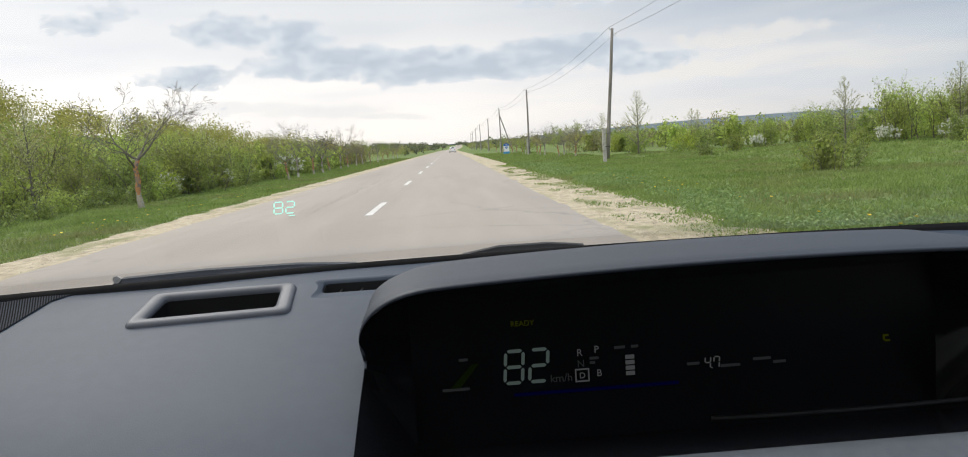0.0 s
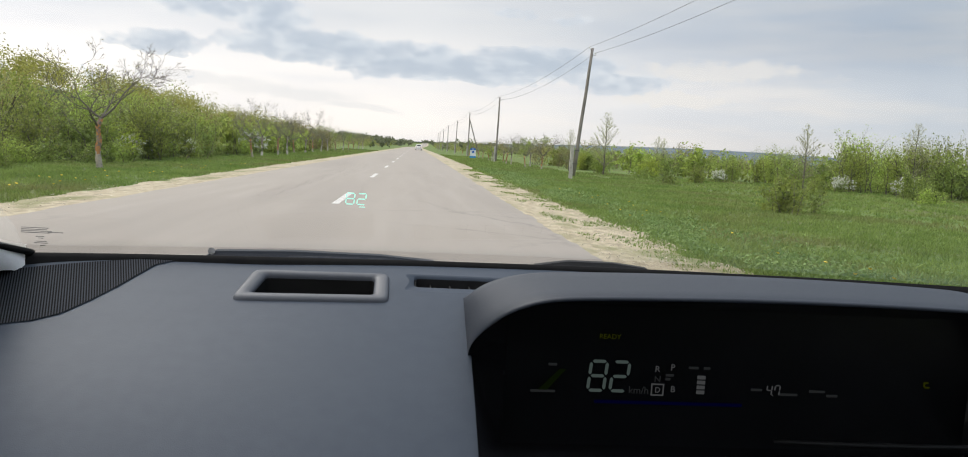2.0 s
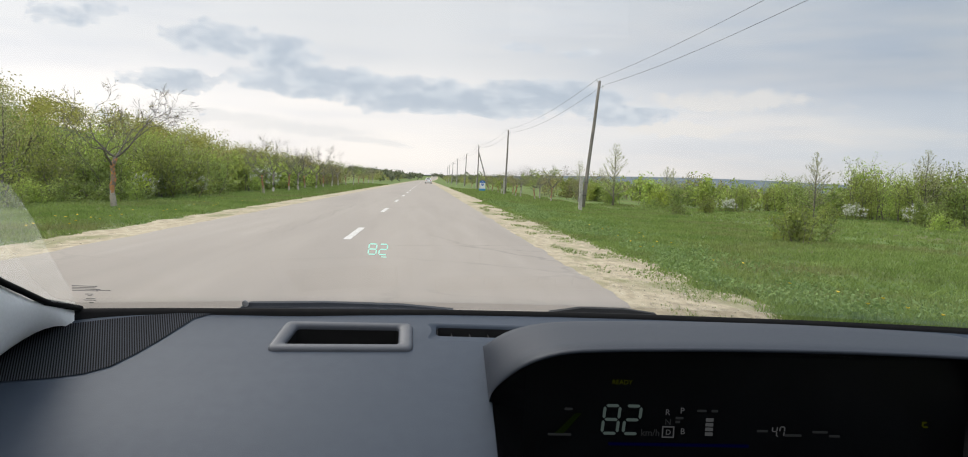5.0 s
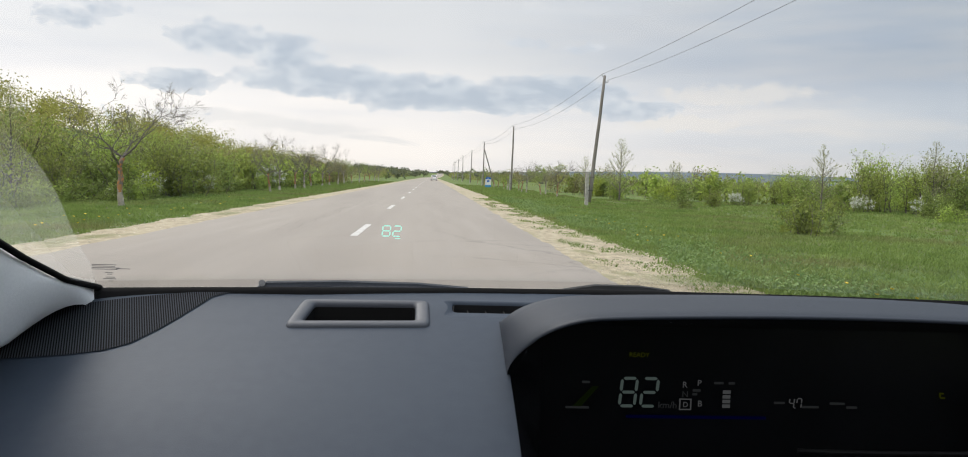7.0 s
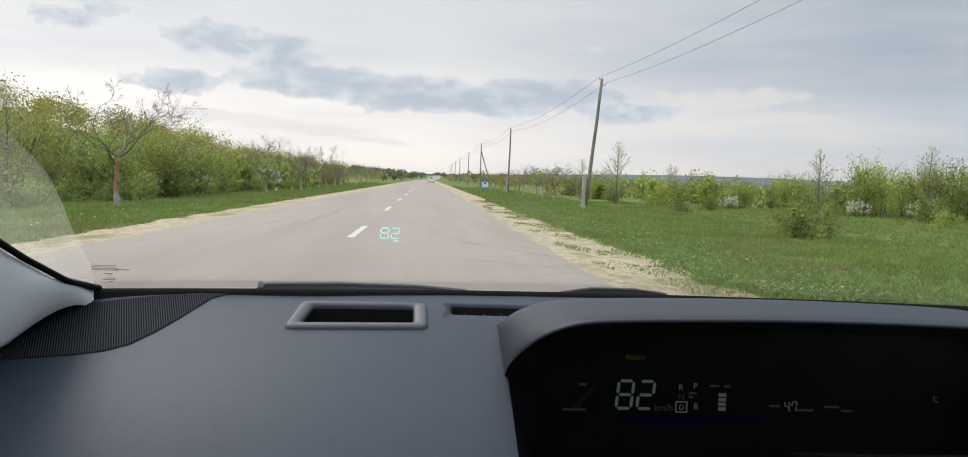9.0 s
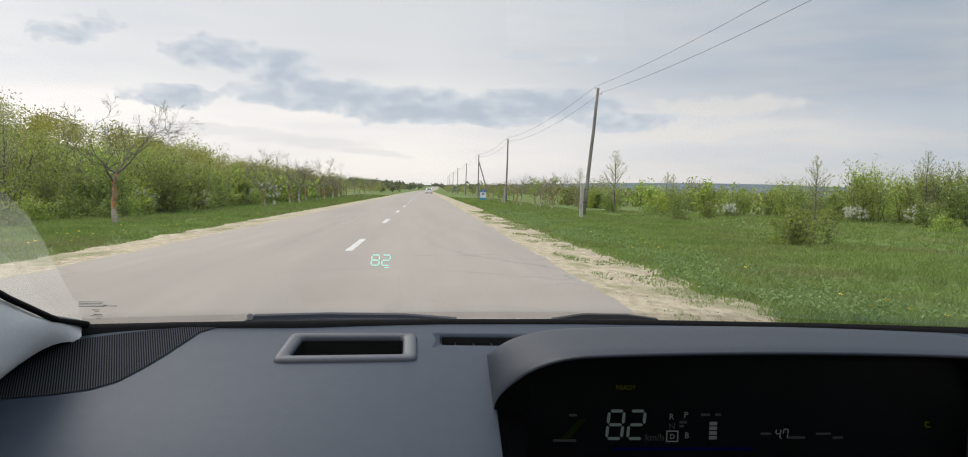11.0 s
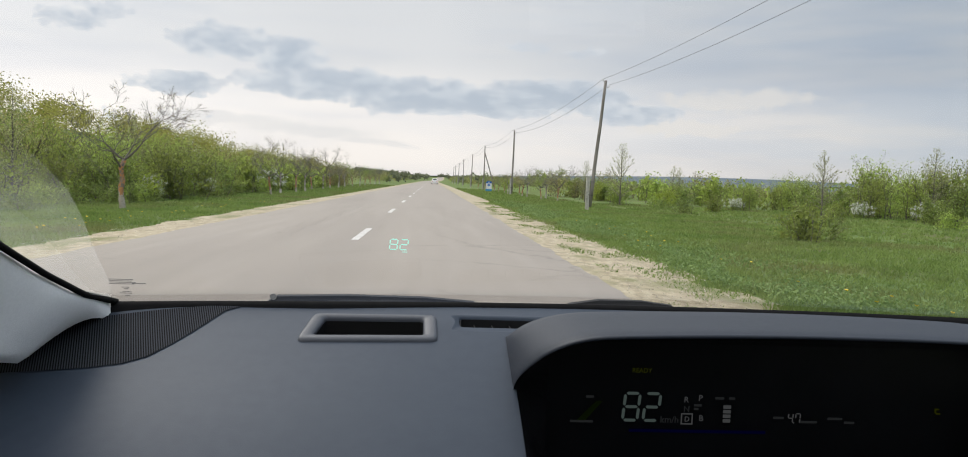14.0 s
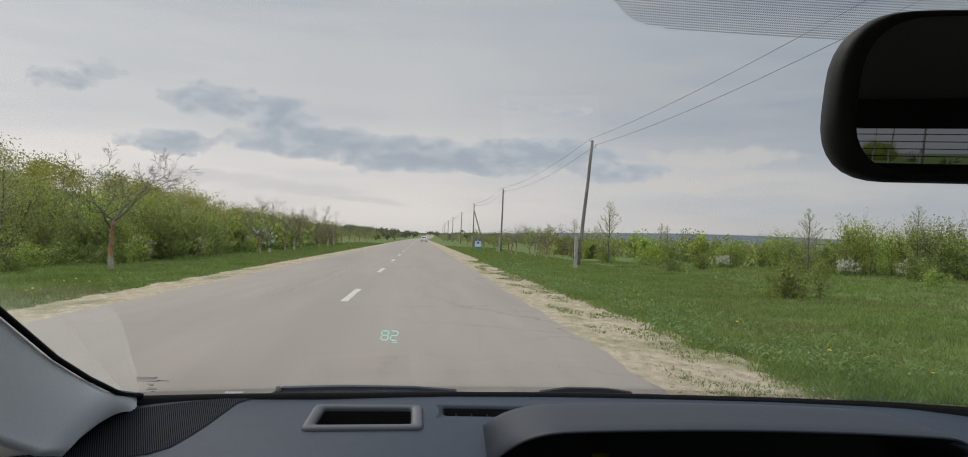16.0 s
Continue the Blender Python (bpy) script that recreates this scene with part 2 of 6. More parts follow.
LEAF_PALE = material("pale_green_buds", ((0.3, (0.34, 0.35, 0.16)), (0.7, (0.46, 0.47, 0.24))), scale=2.0, rough=0.6, island=0.3, random=0.15, trans=0.4, spec=0.2)
LEAF_OLIVE = material("olive_brown_buds", ((0.3, (0.22, 0.190, 0.075)), (0.7, (0.34, 0.310, 0.13))), scale=2.0, rough=0.7, island=0.35, random=0.2, trans=0.3, spec=0.2)
BLOSSOM = material("white_blossom", ((0.3, (0.62, 0.62, 0.56)), (0.7, (0.82, 0.82, 0.78))), scale=3.0, rough=0.7, island=0.12, trans=0.3, spec=0.2)
WOODS = material("hill_wood_leaves", ((0.3, (0.210, 0.200, 0.050)), (0.7, (0.385, 0.375, 0.095))), scale=0.12, rough=0.6, island=0.35, trans=0.35, spec=0.2)
# far leaves greyed in their base colour to imitate distance haze
FAR_WOODS = material("far_leaves_haze_grey", ((0.3, (0.125, 0.138, 0.085)), (0.7, (0.190, 0.205, 0.125))), scale=0.05, rough=0.7, island=0.25, trans=0.25, spec=0.2)
BARK = material("grey_bark", ((0.3, (0.095, 0.080, 0.066)), (0.7, (0.200, 0.178, 0.150))), scale=18, detail=8, rough=0.9, bump=0.01, bump_scale=60, stretch=(1, 1, 0.3), random=0.2)
TWIG = material("dull_twigs", ((0.3, (0.085, 0.072, 0.055)), (0.7, (0.155, 0.135, 0.10))), scale=10, rough=0.9, random=0.2)
POLE_WOOD = material("weathered_grey_wood", ((0.3, (0.165, 0.150, 0.134)), (0.7, (0.320, 0.292, 0.258))), scale=26, detail=9, rough=0.9, bump=0.006, bump_scale=70, stretch=(1, 1, 0.05), random=0.15)
CONCRETE = material("grey_concrete", ((0.3, (0.34, 0.32, 0.29)), (0.7, (0.46, 0.44, 0.40))), scale=14, detail=8, rough=0.9, bump=0.006, bump_scale=60, stains=(3.0, (0.17, 0.165, 0.14), 0.55, 0.75))
WIRE = plain("dark_wire", (0.055, 0.055, 0.055), 0.6, 0.4)
PORCELAIN = plain("white_porcelain", (0.72, 0.72, 0.70), 0.25)
PETAL = plain("dandelion_yellow", (0.80, 0.55, 0.02), 0.7)


def trunk_material(name, low, high, split):
    """Bark with whitewash below and a painted or lichened band above it, with ragged limits."""
    m = material(name, ((0.3, (0.11, 0.09, 0.075)), (0.7, (0.21, 0.185, 0.155))), scale=18, detail=8, rough=0.9, bump=0.012, bump_scale=50, stretch=(1, 1, 0.4))
    t = m.node_tree
    b = t.nodes["Principled BSDF"]
    col = b.inputs["Base Color"].links[0].from_socket
    co = t.nodes.new("ShaderNodeTexCoord")
    s = t.nodes.new("ShaderNodeSeparateXYZ")
    t.links.new(co.outputs["Object"], s.inputs[0])
    n = t.nodes.new("ShaderNodeTexNoise")
    n.inputs["Scale"].default_value, n.inputs["Detail"].default_value = 14, 6
    t.links.new(co.outputs["Object"], n.inputs["Vector"])
    h = math_node(t, "ADD", s.outputs[2], math_node(t, "MULTIPLY_ADD", n.outputs["Fac"], 0.7, -0.35))
    patches = ramp(t, n.outputs["Fac"], ((0.43, 0.0), (0.53, 0.95)))
    col = mix_color(t, math_node(t, "MULTIPLY", patches, math_node(t, "LESS_THAN", h, split[1])), col, high)
    col = mix_color(t, math_node(t, "MULTIPLY", ramp(t, n.outputs["Fac"], ((0.30, 0.3), (0.5, 1.0))), math_node(t, "LESS_THAN", h, split[0])), col, low)
    t.links.new(col, b.inputs["Base Color"])
    return m


TRUNK_ORANGE = trunk_material("bark_with_orange_lichen", (0.38, 0.34, 0.28), (0.42, 0.20, 0.07), (0.40, 1.45))
TRUNK_WHITE = trunk_material("whitewashed_bark", (0.44, 0.41, 0.35), (0.34, 0.30, 0.24), (0.65, 1.2))

DASH = material("grey_blue_dash_plastic", ((0.35, (0.0300, 0.0400, 0.0580)), (0.65, (0.0340, 0.0445, 0.0625))), scale=60, detail=4, rough=0.50, bump=0.00022, bump_scale=700, spec=0.17, stains=(2.2, (0.0280, 0.0385, 0.0550), 0.45, 0.75))
BEZEL = material("grey_satin_plastic", ((0.35, (0.032, 0.037, 0.049)), (0.65, (0.037, 0.042, 0.055))), scale=90, rough=0.5, bump=0.0003, bump_scale=900, spec=0.5)
HOOD = material("dark_grey_cowl_plastic", ((0.35, (0.0095, 0.0138, 0.0235)), (0.65, (0.0122, 0.0168, 0.0270))), scale=70, rough=0.55, bump=0.0006, bump_scale=650, spec=0.3)
BLACK = material("matt_black_plastic", ((0.35, (0.008, 0.008, 0.009)), (0.65, (0.011, 0.011, 0.012))), scale=60, rough=0.6, bump=0.0003, bump_scale=500, spec=0.3)
SEAL = material("black_rubber", ((0.35, (0.004, 0.004, 0.0045)), (0.65, (0.006, 0.006, 0.006))), scale=60, rough=0.8, spec=0.12)
SCREEN = material("smoked_display_glass", ((0.3, (0.009, 0.010, 0.012)), (0.7, (0.011, 0.012, 0.015))), scale=12, rough=0.25, spec=0.25)
WELL = material("black_well", ((0.3, (0.004, 0.004, 0.004)), (0.7, (0.007, 0.007, 0.007))), scale=12, rough=0.9, spec=0.1)
# pad colour raised above the dash's to stand in for missing cabin light
SILL = material("lightened_lower_pad", ((0.35, (0.115, 0.124, 0.140)), (0.65, (0.130, 0.139, 0.155))), scale=60, rough=0.6, bump=0.0005, bump_scale=600, spec=0.35)
RECESS = material("glossy_black_recess", ((0.3, (0.015, 0.016, 0.019)), (0.7, (0.019, 0.020, 0.024))), scale=20, rough=0.16, spec=0.5)
PILLAR = material("light_grey_fabric_trim", ((0.35, (0.84, 0.84, 0.84)), (0.65, (0.88, 0.88, 0.88))), scale=300, rough=0.85, bump=0.0006, bump_scale=900, spec=0.2)
LINER = material("grey_headliner_fabric", ((0.35, (0.34, 0.34, 0.335)), (0.65, (0.39, 0.39, 0.385))), scale=200, rough=0.95, spec=0.1)
CABIN = material("dark_cabin_fabric", ((0.35, (0.09, 0.09, 0.092)), (0.65, (0.12, 0.12, 0.122))), scale=120, rough=0.95, spec=0.1)
BODY_PAINT = material("silver_car_paint", ((0.35, (0.40, 0.41, 0.42)), (0.65, (0.44, 0.45, 0.46))), scale=300, rough=0.35, metal=0.6)
TYRE = material("black_tyre", ((0.35, (0.014, 0.014, 0.014)), (0.65, (0.024, 0.024, 0.024))), scale=40, rough=0.85, spec=0.2)
PAPER = plain("white_paper", (0.78, 0.78, 0.77), 0.8, 0.0, 0.2)
DIGIT = glow("pale_green_segments", (0.62, 0.82, 0.76), 0.060)
SMALL_WHITE = glow("small_white_letters", (0.75, 0.78, 0.8), 0.05)
SMALL_DIM = glow("dim_white_letters", (0.7, 0.75, 0.78), 0.016)
YELLOW_LAMP = glow("yellow_green_lamp", (0.62, 0.72, 0.02), 0.022)
GREEN_DIM = glow("dim_green_bar", (0.25, 0.45, 0.08), 0.009)
BLUE_BAR = glow("deep_blue_bar", (0.02, 0.03, 0.8), 0.013)
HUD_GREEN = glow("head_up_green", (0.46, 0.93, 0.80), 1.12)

# speaker cloth: rows of fine holes
GRILLE = material("black_speaker_mesh", ((0.35, (0.020, 0.020, 0.021)), (0.65, (0.028, 0.028, 0.030))), scale=60, rough=0.85, spec=0.05)
t = GRILLE.node_tree
co = t.nodes.new("ShaderNodeTexCoord")
s = t.nodes.new("ShaderNodeSeparateXYZ")
t.links.new(co.outputs["Object"], s.inputs[0])
across = math_node(t, "MULTIPLY_ADD", s.outputs[1], 0.38, s.outputs[0])
holes = math_node(t, "MULTIPLY", math_node(t, "SINE", math_node(t, "MULTIPLY", across, 2000.0)), math_node(t, "MULTIPLY_ADD", math_node(t, "SINE", math_node(t, "MULTIPLY", s.outputs[1], 1500.0)), 0.35, 0.65))
lit = ramp(t, math_node(t, "MULTIPLY_ADD", holes, 0.5, 0.5), ((0.40, (0.005, 0.005, 0.005)), (0.62, (0.042, 0.045, 0.054))))
t.links.new(lit, t.nodes["Principled BSDF"].inputs["Base Color"])

# wind-screen: clear with a Fresnel gloss
GLASS = bpy.data.materials.new("clear_windscreen_glass")
GLASS.use_nodes = True
t = GLASS.node_tree
t.nodes.clear()
fr = t.nodes.new("ShaderNodeFresnel")
fr.inputs[0].default_value = 1.42
tp = t.nodes.new("ShaderNodeBsdfTransparent")
tp.inputs[0].default_value = (0.97, 0.98, 0.97, 1)
gl = t.nodes.new("ShaderNodeBsdfGlossy")
gl.inputs["Roughness"].default_value = 0.0
mx = t.nodes.new("ShaderNodeMixShader")
t.links.new(math_node(t, "MULTIPLY", fr.outputs[0], 0.8), mx.inputs[0])
t.links.new(tp.outputs[0], mx.inputs[1])
t.links.new(gl.outputs[0], mx.inputs[2])
o = t.nodes.new("ShaderNodeOutputMaterial")
t.links.new(mx.outputs[0], o.inputs[0])

# dried dust on the corner of the screen that the wiper does not reach
DUST = bpy.data.materials.new("dried_dust_film")
DUST.use_nodes = True
t = DUST.node_tree
t.nodes.clear()
co = t.nodes.new("ShaderNodeTexCoord")
s = t.nodes.new("ShaderNodeSeparateXYZ")
t.links.new(co.outputs["Object"], s.inputs[0])
n = t.nodes.new("ShaderNodeTexNoise")
n.inputs["Scale"].default_value, n.inputs["Detail"].default_value = 34, 6
t.links.new(co.outputs["Object"], n.inputs["Vector"])
thick = ramp(t, math_node(t, "MULTIPLY_ADD", s.outputs[2], 4.0, -4.3, clamp=True), ((0.0, 0.07), (0.40, 0.13), (0.68, 0.11), (0.88, 0.0)))
thick = math_node(t, "MULTIPLY", thick, ramp(t, n.outputs["Fac"], ((0.25, 0.75), (0.75, 1.2))))
tp = t.nodes.new("ShaderNodeBsdfTransparent")
df = t.nodes.new("ShaderNodeBsdfDiffuse")
df.inputs[0].default_value = (0.62, 0.62, 0.58, 1)
tl = t.nodes.new("ShaderNodeBsdfTranslucent")
tl.inputs[0].default_value = (0.80, 0.80, 0.76, 1)
mx = t.nodes.new("ShaderNodeMixShader")
mx.inputs[0].default_value = 0.7
t.links.new(df.outputs[0], mx.inputs[1])
t.links.new(tl.outputs[0], mx.inputs[2])
m2 = t.nodes.new("ShaderNodeMixShader")
t.links.new(thick, m2.inputs[0])
t.links.new(tp.outputs[0], m2.inputs[1])
t.links.new(mx.outputs[0], m2.inputs[2])
o = t.nodes.new("ShaderNodeOutputMaterial")
t.links.new(m2.outputs[0], o.inputs[0])

MIRROR = bpy.data.materials.new("mirror_glass")
MIRROR.use_nodes = True
b = MIRROR.node_tree.nodes["Principled BSDF"]
b.inputs["Base Color"].default_value = (0.20, 0.21, 0.225, 1)
b.inputs["Metallic"].default_value, b.inputs["Roughness"].default_value = 1.0, 0.01


# ---------------------------------------------------------------- mesh helpers
def mesh_object(name, verts, faces, mat, parent=None, label="", smooth=False):
    me = bpy.data.meshes.new(name)
    me.from_pydata([tuple(v) for v in verts], [], [tuple(f) for f in faces])
    me.update()
    if smooth:
        me.shade_smooth()
    me.materials.append(mat)
    ob = new(name, me)
    if parent:
        ob.parent = parent
    if label:
        tagged(ob, label)
    return ob


def part(name, bm, mat, parent, label="", smooth=False):
    me = bpy.data.meshes.new(name)
    bm.normal_update()
    bm.to_mesh(me)
    bm.free()
    if smooth:
        me.shade_smooth()
    me.materials.append(mat)
    ob = new(name, me)
    if parent:
        ob.parent = parent
    if label:
        tagged(ob, label)
    return ob


def thing(name, label, category, at=(0, 0, 0), group="", kind=""):
    ob = new(name)
    ob.location = at
    ob.empty_display_size = 0.1
    return tagged(ob, label, category, group, kind)


def box(bm, lo, hi, bevel=0.0, segments=2):
    r = bmesh.ops.create_cube(bm, size=1.0)
    vs = r["verts"]
    for v in vs:
        v.co = Vector([lo[i] + (v.co[i] + 0.5) * (hi[i] - lo[i]) for i in range(3)])
    if bevel:
        es = list({e for v in vs for e in v.link_edges})
        bmesh.ops.bevel(bm, geom=es, offset=bevel, segments=segments, affect="EDGES", profile=0.5)
    return bm


def loft(rings, closed=True, caps=False):
    """Vertices and faces that join equal rings of points."""
    n = len(rings[0])
    verts = [p for r in rings for p in r]
    faces = []
    for i in range(len(rings) - 1):
        for j in range(n if closed else n - 1):
            k = (j + 1) % n
            faces.append((i * n + j, i * n + k, (i + 1) * n + k, (i + 1) * n + j))
    if caps:
        faces.append(tuple(range(n))[::-1])
        faces.append(tuple((len(rings) - 1) * n + j for j in range(n)))
    return verts, faces


def tube(points, radii, sides=8, caps=True):
    """A round bar along points, with a radius at each."""
    pts = [Vector(p) for p in points]
    rings = []
    for i, p in enumerate(pts):
        d = (pts[min(i + 1, len(pts) - 1)] - pts[max(i - 1, 0)]).normalized()
        side = d.cross(Vector((0, 0, 1)))
        if side.length < 0.05:
            side = d.cross(Vector((1, 0, 0)))
        side.normalize()
        up = side.cross(d)
        rings.append([p + radii[i] * (math.cos(a) * side + math.sin(a) * up) for a in (2 * math.pi * k / sides for k in range(sides))])
    return loft(rings, True, caps)


def joined(pieces):
    verts, faces = [], []
    for v, f in pieces:
        k = len(verts)
        verts += v
        faces += [tuple(i + k for i in q) for q in f]
    return verts, faces


def leaf_quads(centres, sizes, rng, flat=0.0, aspect=0.55):
    """Small diamond leaves at random turns."""
    n = len(centres)
    a = rng.normal(size=(n, 3))
    a[:, 2] *= 1 - flat
    a /= np.linalg.norm(a, axis=1, keepdims=True)
    b = rng.normal(size=(n, 3))
    b -= (b * a).sum(1, keepdims=True) * a
    b /= np.linalg.norm(b, axis=1, keepdims=True)
    s = np.asarray(sizes)[:, None] if np.ndim(sizes) else np.full((n, 1), sizes)
    c = np.asarray(centres)
    v = np.stack([c - a * s, c + b * s * aspect, c + a * s, c - b * s * aspect], 1).reshape(-1, 3)
    f = np.arange(4 * n).reshape(-1, 4)
    return v, f


def quick_mesh(name, v, f, mat, smooth=False):
    """A mesh from arrays of vertices and quads."""
    me = bpy.data.meshes.new(name)
    v, f = np.asarray(v, dtype=np.float32), np.asarray(f, dtype=np.int32)
    k = f.shape[1]
    me.vertices.add(len(v))
    me.vertices.foreach_set("co", v.ravel())
    me.loops.add(f.size)
    me.loops.foreach_set("vertex_index", f.ravel())
    me.polygons.add(len(f))
    me.polygons.foreach_set("loop_start", np.arange(0, f.size, k, dtype=np.int32))
    me.update(calc_edges=True)
    me.validate()
    if smooth:
        me.shade_smooth()
    me.materials.append(mat)
    return me


# ---------------------------------------------------------------- the land
ROAD_L, ROAD_R, CENTRE = -5.45, 2.40, -1.48


def step(a, b, x):
    u = np.clip((np.asarray(x, float) - a) / (b - a), 0, 1)
    return u * u * (3 - 2 * u)


def land(x, y):
    """The height of the ground."""
    x, y = np.asarray(x, float), np.asarray(y, float)
    r = np.hypot(x, y)
    z = -0.05 - 0.10 * step(4.2, 7.0, x) * step(4000, 40, x) + 0.04 * np.sin(x * 0.9) * np.sin(y * 0.55) * step(4.6, 8, np.abs(x + 0.5))
    hill = 10.5 * step(-13, -70, x) * (0.30 + 0.70 * step(260, 40, y)) * step(-700, -100, y)
    hill = hill + 4.0 * step(-60, -160, x) * step(900, 100, y)
    z = z + hill - 1.5 * step(14, 120, x)
    ridge = 55 * step(1300, 2700, r) * step(-0.15, 0.5, np.arctan2(x, y)) * (0.8 + 0.2 * np.sin(x * 0.003))
    ahead = 7 * step(700, 1500, r) * step(0.35, 0.0, np.abs(np.arctan2(x, y)))
    return z + ridge + ahead


def spaced(near, far, n, k):
    u = np.linspace(0, 1, n)
    return near + (far - near) * (np.exp(k * u) - 1) / (math.exp(k) - 1)


xs = np.concatenate([-spaced(7, 3800, 46, 6.0)[::-1], np.linspace(-6, 16, 45), spaced(17, 3800, 46, 6.0)])
ys = np.concatenate([-spaced(10, 1500, 30, 4.5)[::-1], np.linspace(-8, 60, 70), spaced(61.5, 4200, 60, 5.0)])
gx, gy = np.meshgrid(xs, ys)
gv = np.stack([gx, gy, land(gx, gy)], -1).reshape(-1, 3)
w = len(xs)
ii, jj = np.meshgrid(np.arange(len(ys) - 1), np.arange(w - 1), indexing="ij")
q = (ii * w + jj).ravel()
ground = new("ground", quick_mesh("ground", gv, np.stack([q, q + 1, q + w + 1, q + w], -1), MEADOW, True))
tagged(ground, "green spring meadow rising to a wooded hill", "meadow", kind="structure")


def ragged(x, y, amount, scale=1.0):
    return x + amount * (noise.noise((x * 3.1, y * 0.9 * scale, 0.0)) + 0.6 * noise.noise((x, y * 3.1 * scale, 5.0)))


def strip(name, left, right, z, mat, rag_l, rag_r, cols, crown=0.0, skirt=0.2, drop=0.03):
    """A long strip along the road, with ragged sides that fall off within a short skirt."""
    rows = np.concatenate([np.linspace(-400, -6, 60), np.linspace(-5, 60, 300), np.linspace(60.8, 220, 150), np.linspace(223, 1400, 120)])
    verts = []
    for yy in rows:
        bend = 14 * float(step(420, 1100, yy)) * (yy / 1100.0)
        a, b = ragged(left, yy, rag_l), ragged(right, yy, rag_r)
        across = [a] + list(np.linspace(a + skirt, b - skirt, cols - 2)) + [b]
        for k, x in enumerate(across):
            u = (x - a) / (b - a)
            h = z + crown * (1 - (2 * u - 1) ** 2) + float(7 * step(700, 1500, yy))
            if k in (0, cols - 1):
                h -= drop
            verts.append((x + bend, yy, h))
    n = cols
    faces = [(i * n + k, i * n + k + 1, (i + 1) * n + k + 1, (i + 1) * n + k) for i in range(len(rows) - 1) for k in range(n - 1)]
    return mesh_object(name, verts, faces, mat, smooth=True)


shoulder = strip("gravel_shoulder", ROAD_L - 1.15, ROAD_R + 1.75, -0.026, GRAVEL, 0.22, 0.40, 12, 0.0, 0.25, 0.035)
tagged(shoulder, "pale limestone gravel shoulder with ragged grassy edge", "shoulder", kind="structure")
road = strip("road", ROAD_L, ROAD_R, -0.012, ASPHALT, 0.07, 0.10, 13, 0.03, 0.08, 0.018)
tagged(road, "worn grey-beige asphalt country road", "road", kind="structure")

# broken centre line
dash_mesh = None
for k in range(-8, 46):
    y0 = 15.6 + 12.8 * k
    n = 7
    bend = 14 * float(step(420, 1100, y0)) * (y0 / 1100.0)
    if dash_mesh is None:
        v = []
        for i in range(n):
            for sx in (-0.072, 0.072):
                v.append((sx + 0.004 * math.sin(i * 2.3 + sx * 40), 3.7 * i / (n - 1), 0.0))
        f = [(2 * i, 2 * i + 1, 2 * i + 3, 2 * i + 2) for i in range(n - 1)]
        v += [(a, b, c - 0.006) for a, b, c in v]
        m = 2 * n
        f += [(2 * i, 2 * i + 2, m + 2 * i + 2, m + 2 * i) for i in range(n - 1)] + [(2 * i + 1, m + 2 * i + 1, m + 2 * i + 3, 2 * i + 3) for i in range(n - 1)]
        f += [(0, m, m + 1, 1), (2 * n - 2, 2 * n - 1, m + 2 * n - 1, m + 2 * n - 2)]
        dash_mesh = bpy.data.meshes.new("road_dash")
        dash_mesh.from_pydata(v, [], f)
        dash_mesh.materials.append(PAINT)
    ob = new("road_dash", dash_mesh)
    ob.location = (CENTRE + bend, y0, 0.022)
    ob.parent = road


# ragged cracks and sunk patches along the lanes
TAR = material("dark_crack_filling", ((0.3, (0.180, 0.159, 0.138)), (0.7, (0.235, 0.207, 0.179))), scale=8, rough=0.95)


def road_crack(x0, y0, y1, width, seed):
    r = np.random.default_rng(seed)
    n = int((y1 - y0) / 0.35)
    left, right = [], []
    x = x0
    for k in range(n + 1):
        y = y0 + (y1 - y0) * k / n
        x += float(r.normal()) * 0.05 + 0.05 * (x0 - x)
        w = width * float(r.uniform(0.15, 1.0)) * (0.25 + 0.75 * math.sin(math.pi * k / n))
        u = (x - ROAD_L) / (ROAD_R - ROAD_L)
        z = -0.012 + 0.03 * (1 - (2 * u - 1) ** 2) + 0.004
        left.append((x - w, y, z))
        right.append((x + w, y, z))
    v, f = loft([left, right], False)
    f = [q for k, q in enumerate(f) if noise.noise((x0 * 7, k * 0.37, seed)) > -0.08]
    return mesh_object("road_crack", v, f, TAR, road, "dark ragged crack in the asphalt")


for c in ((-3.2, 13.0, 24.0, 0.016, 1), (-3.05, 19.0, 46.0, 0.030, 2), (-2.55, 24.0, 52.0, 0.028, 3), (-2.8, 15.0, 33.0, 0.020, 9), (-3.9, 30.0, 60.0, 0.035, 5), (0.9, 24.0, 41.0, 0.016, 7), (-1.1, 17.0, 30.0, 0.012, 8)):
    road_crack(*c)
# unbroken line on the stretch already passed
v = [(CENTRE + sx, yy, 0.022 - dz) for dz in (0, 0.006) for yy in np.linspace(-300, -92, 60) for sx in (-0.072, 0.072)]
f = [(2 * i, 2 * i + 1, 2 * i + 3, 2 * i + 2) for i in range(59)] + [(2 * i, 2 * i + 2, 122 + 2 * i, 120 + 2 * i) for i in range(59)] + [(2 * i + 1, 121 + 2 * i, 123 + 2 * i, 2 * i + 3) for i in range(59)]
mesh_object("solid_line", v, f, PAINT, road, "unbroken white centre line")


